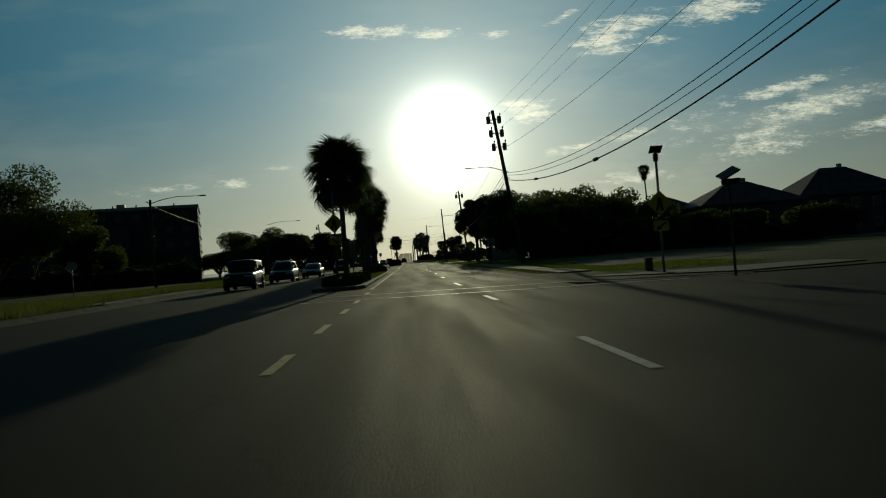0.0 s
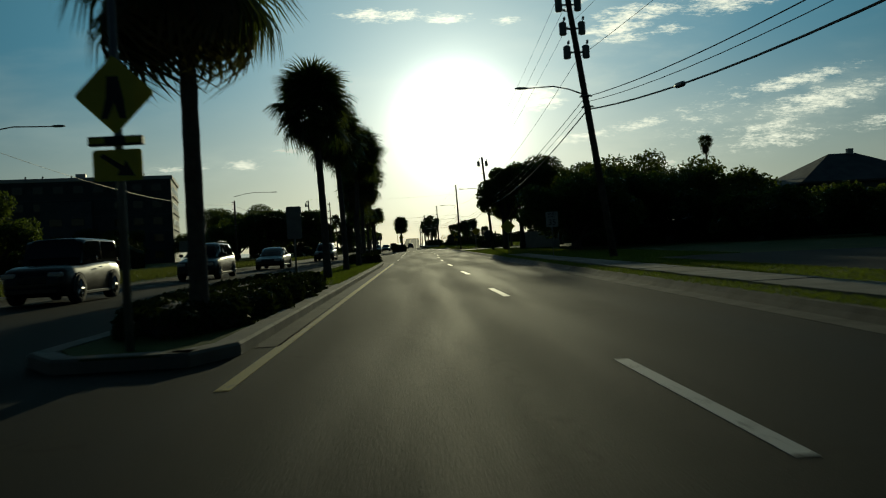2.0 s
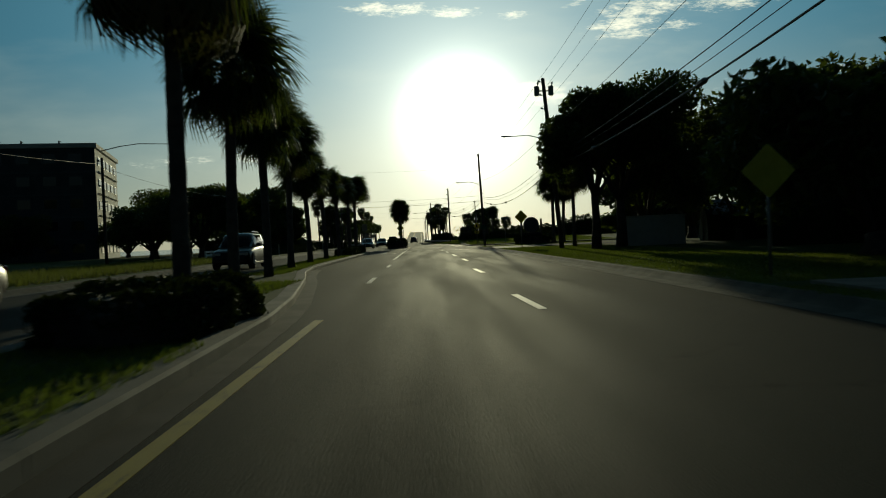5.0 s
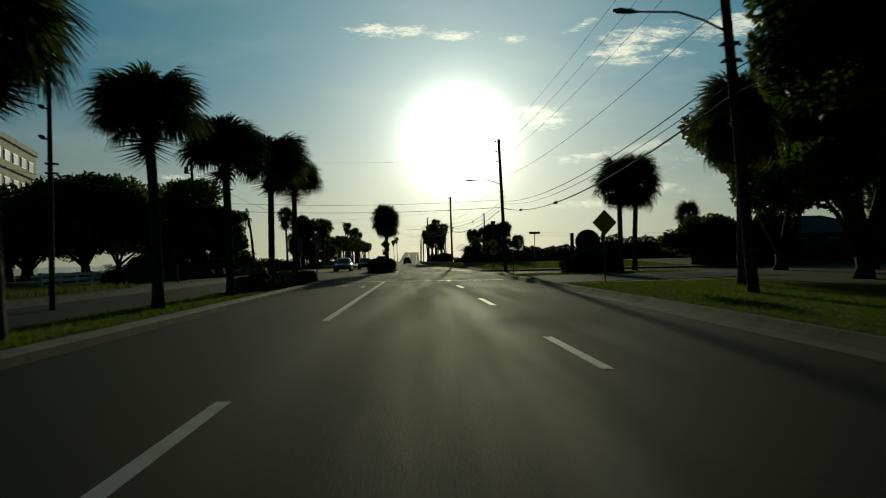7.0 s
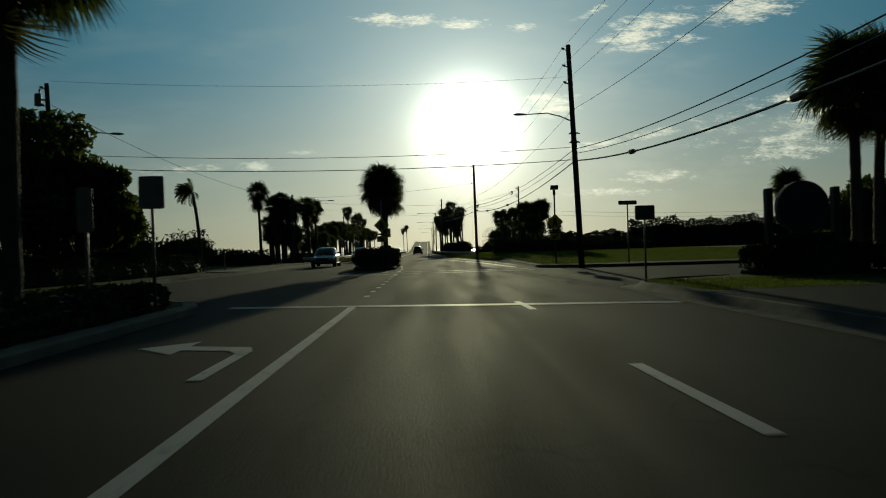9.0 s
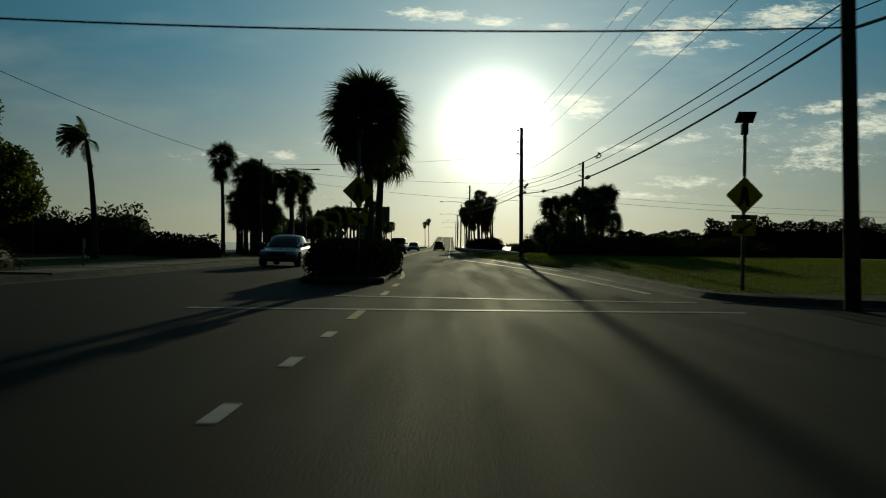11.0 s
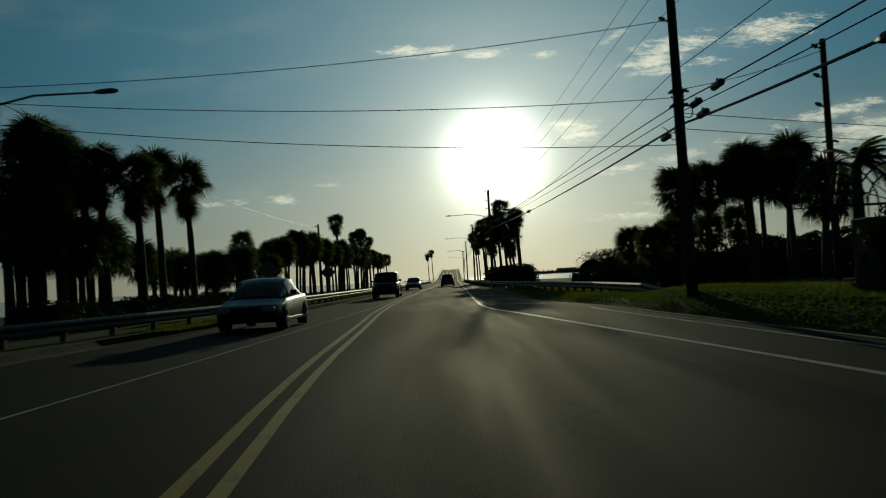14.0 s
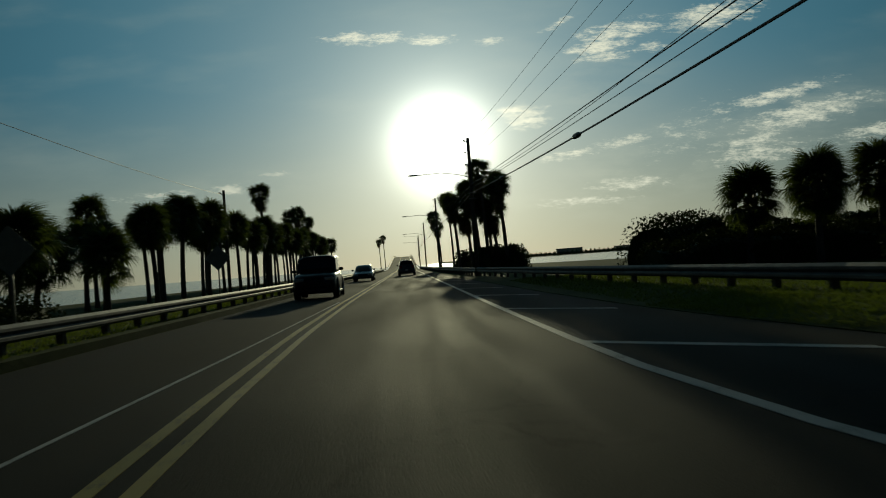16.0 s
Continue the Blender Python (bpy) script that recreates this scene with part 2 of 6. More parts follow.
PALM_BARK = surface("palm_bark", (0.07, 0.06, 0.05), (0.17, 0.145, 0.12), 6.0, 0.92, 0.9, fine=26)
OAK_LEAF = surface("oak_leaf", (0.030, 0.050, 0.014), (0.082, 0.108, 0.030), 0.8, 0.55, 0.0, through_light=0.33)
SHRUB_LEAF = surface("shrub_leaf", (0.016, 0.030, 0.010), (0.05, 0.07, 0.022), 1.5, 0.7, 0.0, through_light=0.05, gloss=0.1)
BARK = surface("bark", (0.05, 0.042, 0.035), (0.13, 0.11, 0.09), 5.0, 0.95, 0.9, fine=22)
POLE_WOOD = surface("weathered_pole_wood", (0.07, 0.055, 0.04), (0.17, 0.14, 0.11), 3.0, 0.9, 0.6, fine=40)
CABLE = surface("black_cable", (0.012, 0.012, 0.012), (0.03, 0.03, 0.03), 3.0, 0.5, 0.1)
STEEL = surface("galvanised_steel", (0.20, 0.205, 0.20), (0.34, 0.34, 0.33), 3.0, 0.58, 0.12, metal=0.85, fine=18)
RAIL_STEEL = surface("weathered_rail_steel", (0.07, 0.07, 0.066), (0.16, 0.16, 0.152), 2.0, 0.62, 0.15, metal=0.7, fine=18)
GREY_PAINT = surface("grey_equipment_paint", (0.20, 0.21, 0.21), (0.32, 0.33, 0.33), 4.0, 0.5, 0.1)
SIGN_YELLOW = surface("yellow_sign_sheet", (0.62, 0.50, 0.02), (0.78, 0.66, 0.05), 4.0, 0.4, 0.03, through_light=0.10)
SIGN_WHITE = surface("white_sign_sheet", (0.33, 0.33, 0.315), (0.45, 0.45, 0.43), 4.0, 0.4, 0.03)
SIGN_BLACK = surface("black_sign_ink", (0.012, 0.012, 0.012), (0.025, 0.025, 0.025), 4.0, 0.5, 0.03)
SIGN_BACK = surface("bare_sign_back", (0.22, 0.22, 0.21), (0.33, 0.33, 0.32), 4.0, 0.6, 0.05, through_light=0.06)
SIGN_GREEN = surface("green_sign_sheet", (0.01, 0.10, 0.05), (0.02, 0.16, 0.08), 4.0, 0.4, 0.03)
DARK_PANEL = surface("solar_panel", (0.01, 0.012, 0.02), (0.025, 0.03, 0.05), 6.0, 0.2, 0.02)
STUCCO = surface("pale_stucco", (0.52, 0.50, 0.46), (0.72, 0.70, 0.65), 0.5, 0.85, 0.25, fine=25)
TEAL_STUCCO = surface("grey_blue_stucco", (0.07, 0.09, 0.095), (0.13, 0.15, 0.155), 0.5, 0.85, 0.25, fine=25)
# apartment front: shade on the side away from the sun, as dark grey
SHADED_FRONT = surface("shaded_front_grey", (0.05, 0.06, 0.062), (0.10, 0.115, 0.12), 0.5, 0.85, 0.2, fine=25)
OLD_KERB = surface("weathered_kerb", (0.055, 0.054, 0.046), (0.15, 0.145, 0.12), 1.4, 0.88, 0.35, fine=40, gloss=0.1)
DARK_GUTTER = surface("stained_concrete", (0.04, 0.038, 0.033), (0.09, 0.085, 0.072), 1.2, 0.85, 0.3, fine=45, gloss=0.1)
ROOF = surface("roof_shingle", (0.06, 0.07, 0.08), (0.14, 0.15, 0.16), 0.8, 0.9, 0.6, fine=12)
WHITE_WOOD = surface("white_painted_boards", (0.66, 0.65, 0.62), (0.82, 0.81, 0.78), 2.0, 0.55, 0.1)
WINDOW = clear_glass("window_glass", (0.02, 0.025, 0.03))
CAR_GLASS = clear_glass("car_glass", (0.012, 0.014, 0.016))
TYRE = surface("tyre_rubber", (0.012, 0.012, 0.012), (0.03, 0.03, 0.03), 8.0, 0.85, 0.3)
CHROME = surface("alloy", (0.5, 0.5, 0.5), (0.7, 0.7, 0.7), 8.0, 0.25, 0.02, metal=1.0)
RED_LENS = clear_glass("red_lamp_lens", (0.30, 0.01, 0.01), 0.15)
CLEAR_LENS = clear_glass("clear_lamp_lens", (0.55, 0.55, 0.52), 0.08)
BLACK_TRIM = surface("black_trim", (0.01, 0.01, 0.01), (0.025, 0.025, 0.025), 6.0, 0.55, 0.05)


def car_paint(name, colour, coat=0.35, dull=0.22):
    m = bpy.data.materials.new(name)
    m.use_nodes = True
    skin = m.node_tree.nodes["Principled BSDF"]
    n = Nodes(m.node_tree)
    where = n.add("ShaderNodeTexCoord").outputs["Object"]
    dust = n.ramp(n.noise(where, 5.0, 5.0, 0.6), 0.45, 0.75, 0.0, 0.10)
    m.node_tree.links.new(n.mix(dust, (*colour, 1), (0.16, 0.14, 0.11, 1)), skin.inputs["Base Color"])
    m.node_tree.links.new(n.math("ADD", dust, dull), skin.inputs["Roughness"])
    skin.inputs["Coat Weight"].default_value = coat
    skin.inputs["Metallic"].default_value = 0.3
    return m


PAINT_BLACK = car_paint("black_car_paint", (0.010, 0.010, 0.012), 0.12, 0.34)
PAINT_SILVER = car_paint("silver_car_paint", (0.13, 0.135, 0.14))
PAINT_GREY = car_paint("grey_car_paint", (0.09, 0.10, 0.11))

# ---- geometry helpers ----


class Geo:
    """Points and faces of one mesh."""

    def __init__(self):
        self.v, self.f = [], []

    def put(self, points, faces, m=None):
        base = len(self.v)
        self.v += [tuple(m @ Vector(p)) if m else tuple(p) for p in points]
        self.f += [tuple(base + i for i in face) for face in faces]
        return self

    def box(self, centre, size, bevel=0.0, m=None):
        hx, hy, hz = (s / 2 for s in size)
        b = min(bevel, hx * 0.9, hy * 0.9, hz * 0.9)
        tool = bmesh.new()
        bmesh.ops.create_cube(tool, size=1.0)
        for v in tool.verts:
            v.co = Vector((v.co.x * 2 * hx, v.co.y * 2 * hy, v.co.z * 2 * hz))
        if b > 0:
            bmesh.ops.bevel(tool, geom=tool.edges[:], offset=b, segments=1, affect="EDGES")
        shift = Matrix.Translation(centre)
        tool.verts.index_update()
        self.put([shift @ v.co for v in tool.verts], [[v.index for v in f.verts] for f in tool.faces], m)
        tool.free()
        return self

    def tube(self, points, radii, sides=8, m=None, caps=True):
        points = [Vector(p) for p in points]
        radii = radii if isinstance(radii, (list, tuple)) else [radii] * len(points)
        out, faces = [], []
        side = None
        for i, p in enumerate(points):
            along = (points[min(i + 1, len(points) - 1)] - points[max(i - 1, 0)]).normalized()
            if side is None:
                side = along.cross(Vector((0.31, 0.11, 0.94))).normalized()
                if side.length < 0.5:
                    side = along.cross(Vector((1, 0, 0))).normalized()
            side = (side - along * side.dot(along)).normalized()
            up = along.cross(side)
            out += [p + (side * math.cos(a) + up * math.sin(a)) * radii[i] for a in (2 * math.pi * k / sides for k in range(sides))]
        for i in range(len(points) - 1):
            for k in range(sides):
                a, b = i * sides + k, i * sides + (k + 1) % sides
                faces.append((a, b, b + sides, a + sides))
        if caps:
            faces.append(tuple(reversed(range(sides))))
            faces.append(tuple(range(len(out) - sides, len(out))))
        return self.put(out, faces, m)

    def prism(self, outline, z0, z1, m=None):
        k = len(outline)
        points = [(x, y, z0) for x, y in outline] + [(x, y, z1) for x, y in outline]
        faces = [tuple(reversed(range(k))), tuple(range(k, 2 * k))]
        faces += [(i, (i + 1) % k, k + (i + 1) % k, k + i) for i in range(k)]
        return self.put(points, faces, m)

    def loft(self, rings, m=None, closed=True):
        k = len(rings[0])
        points = [p for ring in rings for p in ring]
        faces = [(i * k + j, i * k + (j + 1) % k, (i + 1) * k + (j + 1) % k, (i + 1) * k + j) for i in range(len(rings) - 1) for j in range(k if closed else k - 1)]
        if closed:
            faces += [tuple(reversed(range(k))), tuple(range(len(points) - k, len(points)))]
        return self.put(points, faces, m)

    def ball(self, centre, size, m=None, rings=7, sides=10):
        grid = [[(centre[0] + size[0] * math.sin(a) * math.cos(b), centre[1] + size[1] * math.sin(a) * math.sin(b), centre[2] + size[2] * math.cos(a)) for b in (2 * math.pi * j / sides for j in range(sides))] for a in (math.pi * (i + 0.5) / rings for i in range(rings))]
        return self.loft(grid, m)

    def mesh(self, name, material, smooth=False):
        me = bpy.data.meshes.new(name)
        me.from_pydata(self.v, [], self.f)
        if material:
            me.materials.append(material)
        if smooth:
            me.shade_smooth()
        me.update()
        return me


def part(name, geo, material, parent=None, label="", smooth=False):
    """Links one mesh as ONE object, under a thing or a part of it."""
    me = geo if isinstance(geo, bpy.types.Mesh) else geo.mesh(name, material, smooth)
    ob = new(name, me)
    ob.parent = parent
    return tagged(ob, label=label)


def thing(name, label, category, group="", kind="", at=(0, 0, 0), turn=0.0):
    ob = new(name)
    ob.empty_display_size = 0.2
    ob.matrix_basis = pose(*at, 0, 0, turn)
    return tagged(ob, label, category, group, kind)


def structure(name, geo, material, label, category, smooth=False):
    return tagged(part(name, geo, material, None, "", smooth), label, category, kind="structure")


def along(keys, y):
    """The value at y on a line through (y, value) keys."""
    return float(np.interp(y, [k[0] for k in keys], [k[1] for k in keys]))


def leaves(centres, sizes, rng, flat=0.0):
    """Many small pointed leaves at the centres, as one mesh's points and faces."""
    k = len(centres)
    a = rng.normal(size=(k, 3))
    a /= np.linalg.norm(a, axis=1)[:, None]
    b = rng.normal(size=(k, 3))
    b -= a * (a * b).sum(1)[:, None]
    b /= np.linalg.norm(b, axis=1)[:, None]
    s = np.asarray(sizes)[:, None]
    bend = np.cross(a, b) * s * 0.25
    corner = np.stack([centres - a * s, centres + b * s * 0.5 + bend, centres + a * s, centres - b * s * 0.5 + bend], 1)
    geo = Geo()
    geo.v = [tuple(p) for p in corner.reshape(-1, 3).tolist()]
    geo.f = [(4 * i, 4 * i + 1, 4 * i + 2, 4 * i + 3) for i in range(k)]
    return geo

# ---- the setting: water, land, roads ----
RIGHT_KERB = [(-200, 5.2), (60, 5.15), (100, 5.2), (115, 5.4), (140, 5.1), (165, 5.5), (186, 5.5), (196, 4.9), (204, 4.35), (210, 3.9), (212, 3.6), (214, 3.1), (217, 2.7), (222, 2.25), (232, 1.9), (262, 1.5), (300, 1.15), (1400, 1.1)]
LEFT_KERB = [(-200, -12.4), (40, -12.2), (60, -11.3), (160, -11.3), (172, -10.45), (188, -10.3), (200, -9.7), (215, -8.3), (230, -7.9), (300, -7.6), (1400, -7.6)]
RISE = [(-300, 0), (420, 0), (470, 0.6), (540, 3.0), (620, 5.6), (700, 6.4), (1400, 6.4)]
LEFT_SHORE = [(-300, -2500), (226, -2500), (232, -60), (240, -27), (330, -21), (420, -12), (1400, -12)]
RIGHT_SHORE = [(-300, 2500), (262, 2500), (270, 70), (285, 26), (330, 14), (420, 8), (1400, 8)]


def spans(y0, y1, step):
    k = max(1, round((y1 - y0) / step))
    return [y0 + (y1 - y0) * i / k for i in range(k + 1)]


def strip(y0, y1, left, right, z=0.0, step=4.0, thick=0.3, rise=True):
    """A slab along the road between two lines given by (y, x) keys."""
    geo, rows = Geo(), spans(y0, y1, step)
    for y in rows:
        a, b = left(y) if callable(left) else along(left, y), right(y) if callable(right) else along(right, y)
        h = (z(y) if callable(z) else z) + (along(RISE, y) if rise else 0)
        geo.v += [(a, y, h), (b, y, h), (b, y, h - thick), (a, y, h - thick)]
    for i in range(len(rows) - 1):
        for j in range(4):
            p, q = 4 * i + j, 4 * i + (j + 1) % 4
            geo.f.append((p, p + 4, q + 4, q))
    geo.f += [(0, 1, 2, 3), tuple(len(geo.v) - 4 + j for j in (3, 2, 1, 0))]
    return geo


sheet = Geo().put([(-4500, -600, -0.9), (4500, -600, -0.9), (4500, 4500, -0.9), (-4500, 4500, -0.9)], [(0, 1, 2, 3)])
structure("water", sheet, WATER, "rippled grey-green bay water under low sun", "water")
structure("road", strip(-120, 1300, LEFT_KERB, RIGHT_KERB, 0.0, 4.0, 0.5), ASPHALT, "worn dark grey asphalt road with cracks", "road")

land = 0.13


def right_land(y0, y1, inner, name, height=land):
    geo = strip(y0, y1, inner, RIGHT_SHORE, height, 2.0, 1.2, rise=False)
    return structure(name, geo, TURF, "mown green grass ground beside the road", "ground")


# grass bank behind the north-east kerb
BANK = [(166, 0.0), (172, 0.06), (180, 0.24), (188, 0.40), (198, 0.46), (206, 0.44), (211, 0.22), (218, 0.06), (224, 0.0)]


def bank_inner(y):
    """Where the lawn begins beside the north-east road edge, and how high: behind the kerb first, then flush with the road."""
    return kerb_right(y) + along([(186, 0.2), (192, -0.26), (205, -0.26), (209, 0.02)], y), along([(186, land), (192, 0.014)], y)


def bank_land(y0, y1):
    """Ground whose verge slopes up from the kerb: a low bank by the gateway, a flat shoulder farther on."""
    geo, rows = Geo(), spans(y0, y1, 2.0)
    for y in rows:
        (x, low), far, up = bank_inner(y), along(RIGHT_SHORE, y), along(BANK, y)
        line = [(x, low), (x + 0.3, low + 0.01 + 0.5 * up), (x + 0.8, max(low, 0.06) + 0.92 * up), (min(x + 1.6, far - 1), land + up), (min(x + 30, far - 0.5), land + up), (far, land + up), (far, -1.1), (x, -1.1)]
        geo.v += [(px, y, pz) for px, pz in line]
    k = 8
    for i in range(len(rows) - 1):
        for j in range(k):
            p, q = k * i + j, k * i + (j + 1) % k
            geo.f.append((p, p + k, q + k, q))
    geo.f += [tuple(range(k)), tuple(reversed(range(len(geo.v) - k, len(geo.v))))]
    return structure("ground_east_c", geo, TURF, "mown grass ground rising from the road edge", "ground")


def ground_z(x, y):
    """Height of the planted ground at a place."""
    if y < 162.5 or x < 0:
        return land if y < 206 else 0.09
    inner, low = bank_inner(y)
    return along([(0.0, low), (0.3, low + 0.01 + 0.5 * along(BANK, y)), (0.8, max(low, 0.06) + 0.92 * along(BANK, y)), (1.6, land + along(BANK, y))], x - inner)


def eased(y, y_end, radius, out):
    """Sideways shift of a kerb that turns into a side street at y_end."""
    d = abs(y - y_end)
    return out * (1 - math.sqrt(max(0.0, 1 - (1 - d / radius) ** 2))) if d < radius else 0.0


def kerb_right(y):
    x = along(RIGHT_KERB, y)
    if 22 < y < 60:
        x += eased(y, 23.0, 5.0, 5.0)
    if y < 6:
        x += eased(y, 4.0, 4.0, 4.0)
    if 100 < y < 150:
        x += eased(y, 146.0, 3.2, 3.2)
    if 160 < y < 180:
        x += eased(y, 162.5, 3.0, 3.0)
    return x


def corner_drop(y):
    """Share of the full kerb height: the corner by the crossing is lowered for a ramp."""
    return along([(23, 0.2), (27, 0.3), (31, 1.0)], y)


def kerb_left(y):
    return along(LEFT_KERB, y)


right_land(-120, 4, lambda y: kerb_right(y) + 0.2, "ground_east_a")
right_land(23, 146, lambda y: kerb_right(y) + 0.2, "ground_east_b", lambda y: land * corner_drop(y))
bank_land(162.5, 430)
geo = strip(-120, 430, LEFT_SHORE, lambda y: kerb_left(y) - 0.2, land, 2.0, 1.2, rise=False)
structure("ground_west", geo, TURF, "mown green grass ground beside the road", "ground")
structure("side_road_south", Geo().prism([(5.0, 3.0), (140, 3.0), (140, 24.0), (5.0, 24.0)], -0.4, -0.004), ASPHALT, "dark asphalt side street", "road")
structure("side_road_north", Geo().prism([(5.0, 145.0), (140, 145.0), (140, 163.5), (5.0, 163.5)], -0.4, -0.004), ASPHALT, "dark asphalt side street", "road")


def kerb_run(name, line, side, label="grey concrete kerb with gutter", gutter=True, tall=0.15, material=None, share=None):
    """A kerb of cast lengths swept along a line of (x, y); side +1 has its land to the right of the way it runs."""
    geo = Geo()
    profile = [(-0.42, 0.004), (-0.08, 0.010), (0.02, tall * 0.5), (0.09, tall - 0.01), (0.17, tall), (0.17, -0.12), (-0.45, -0.12)] if gutter else [(0.0, -0.12), (0.0, tall - 0.03), (0.03, tall), (0.30, tall), (0.30, -0.12)]
    pts = [Vector((x, y, 0)) for x, y in line]
    for i in range(len(pts) - 1):
        a, b = pts[i], pts[i + 1]
        if (b - a).length < 0.02:
            continue
        rings = []
        for p, before, after in ((a, pts[max(i - 1, 0)], b), (b, a, pts[min(i + 2, len(pts) - 1)])):
            way = (after - before).normalized()
            out = Vector((way.y, -way.x, 0)) * side
            inset = way * (0.006 if p is a else -0.006)
            low = share(p.y) if share else 1.0
            rings.append([p + inset + out * u + Vector((0, 0, h * (low if h > 0.01 else 1.0) + along(RISE, p.y))) for u, h in profile])
        if side < 0:
            rings = [list(reversed(r)) for r in rings]
        geo.loft(rings)
    return structure(name, geo, material or CONCRETE, label, "kerb")


kerb_run("kerb_east_a", [(kerb_right(y), y) for y in spans(-60, 4, 1.0)], 1, material=OLD_KERB)
kerb_run("kerb_east_b", [(kerb_right(y), y) for y in spans(23, 28, 0.5)[:-1] + spans(28, 142, 3.0) + spans(142.8, 146, 0.4)], 1, material=OLD_KERB, share=corner_drop)
kerb_run("kerb_east_c", [(kerb_right(y), y) for y in spans(162.5, 165.5, 0.4)[:-1] + spans(165.5, 205, 3.0)], 1, material=OLD_KERB, share=lambda y: along([(184, 1.0), (191, 0.12)], y))
kerb_run("kerb_west", [(kerb_left(y), y) for y in spans(-60, 202, 3.0)], -1, material=OLD_KERB)

structure("edge_strip", strip(190, 207, lambda y: bank_inner(y)[0] - 0.13, lambda y: bank_inner(y)[0] + 0.01, 0.016, 1.0, 0.1), CONCRETE, "narrow flush concrete strip between road and lawn", "kerb")

# medians: outline of right side, then the left side
MEDIAN_R = [(34.6, -2.2), (35.4, -1.85), (45, -1.85), (70, -1.85), (78, -2.0), (82, -2.3), (86, -2.75), (90, -3.2), (95, -3.9), (100, -4.3), (106, -4.35), (130, -4.35), (139.0, -4.45), (140.5, -4.95)]
MEDIAN_L = [(34.6, -3.6), (35.4, -4.2), (75, -4.3), (85, -4.9), (95, -5.7), (105, -6.3), (130, -6.4), (139.0, -6.3), (140.5, -5.9)]
ISLAND_R = [(168.9, -2.3), (169.6, -1.85), (180, -1.95), (184.5, -2.45), (186.2, -2.95)]
ISLAND_L = [(168.9, -3.5), (169.6, -4.15), (180, -4.1), (184.5, -3.6), (186.2, -3.2)]
for name, r_keys, l_keys, soil in (("median_south", MEDIAN_R, MEDIAN_L, TURF), ("median_north", ISLAND_R, ISLAND_L, SAND)):
    y0, y1 = r_keys[0][0], r_keys[-1][0]
    rows = sorted(set(spans(y0, y1, 3.0) + [k[0] for k in r_keys]))
    inner = strip(y0, y1, lambda y: along(l_keys, y) + 0.29, lambda y: along(r_keys, y) - 0.29, 0.14, 1.0, 0.3, rise=False)
    structure(name, inner, soil, "raised planted median in the road", "median")
    ring = [(along(r_keys, y), y) for y in rows]
    ring += [(along(l_keys, y), y) for y in reversed(rows)]
    kerb_run(name + "_kerb", ring + ring[:1], -1, "worn grey concrete median kerb", gutter=False, material=DARK_GUTTER if soil is SAND else CONCRETE)

# kerb gutter of the median on the driving side
gutter = strip(36, 100, lambda y: along(MEDIAN_R, y) + 0.006, lambda y: along(MEDIAN_R, y) + 0.32, 0.006, 3.0, 0.1)
structure("gutter", gutter, DARK_GUTTER, "stained dark concrete gutter strip", "gutter")

# pavements of cast slabs


def pavement(name, x0, x1, y0, y1, slab=1.5):
    bed = structure(name, Geo().prism([(x0, y0), (x1, y0), (x1, y1), (x0, y1)], 0.05, land + 0.004), SAND, "concrete pavement of cast slabs", "pavement")
    size = (x1 - x0 - 0.02, slab - 0.02, 0.08)
    me = Geo().box((0, 0, 0), size, 0.008).mesh("slab", CONCRETE)
    for i in range(int((y1 - y0) / slab)):
        ob = part("slab", me, CONCRETE, bed)
        ob.matrix_basis = pose((x0 + x1) / 2, y0 + slab * (i + 0.5), land + 0.012 + 0.006 * math.sin(i * 2.3), 0.25 * math.sin(i * 1.7), 0.2 * math.sin(i * 3.1), 0)


# ---- road markings ----


def marking(name, geo, paint, label):
    return structure(name, geo, paint, label, "road marking")


def line_mark(keys, y0, y1, width, z=0.006, step=3.0):
    return strip(y0, y1, lambda y: along(keys, y) - width / 2, lambda y: along(keys, y) + width / 2, z, step, 0.004)


LANE_DASHES = [(2.45, -18.0, -15.0), (2.4, -5.8, -2.7), (2.27, 6.4, 9.4), (2.15, 18.8, 21.3), (1.98, 30.1, 33.5), (1.88, 42.6, 45.6), (1.87, 54.8, 58.1), (1.78, 66.9, 70.0), (1.72, 78.7, 81.8), (1.8, 91.3, 94.4), (2.05, 104.2, 107.6), (1.98, 115.6, 119.0), (1.92, 127.5, 130.4), (1.80, 137.2, 139.4)]
for x, y0, y1 in LANE_DASHES:
    marking("lane_dash", line_mark([(y0, x + 0.03), (y1, x - 0.03)], y0, y1, 0.13), WHITE_PAINT, "white dashed lane line, worn at the edges")
EDGE_Y = [(33, -1.5), (78.5, -1.42)]
marking("edge_line", line_mark(EDGE_Y, 33.0, 78.5, 0.13), YELLOW_PAINT, "solid yellow edge line beside the median kerb")
for y0 in (8.0, 12.9, 17.9, 22.3, 28.0):
    marking("guide_dash", line_mark([(0, -1.42), (40, -1.46)], y0, y0 + 1.9, 0.14), YELLOW_PAINT, "short yellow guide dash")
for y0 in (88.0, 99.8):
    marking("lane_dash", line_mark([(80, -1.35), (130, -1.35)], y0, y0 + 3.05, 0.13), WHITE_PAINT, "white dashed lane line, worn at the edges")
marking("turn_lane_line", line_mark([(100, -1.52), (140, -1.5)], 111.6, 139.2, 0.15), WHITE_PAINT, "solid white line beside the turn lane")


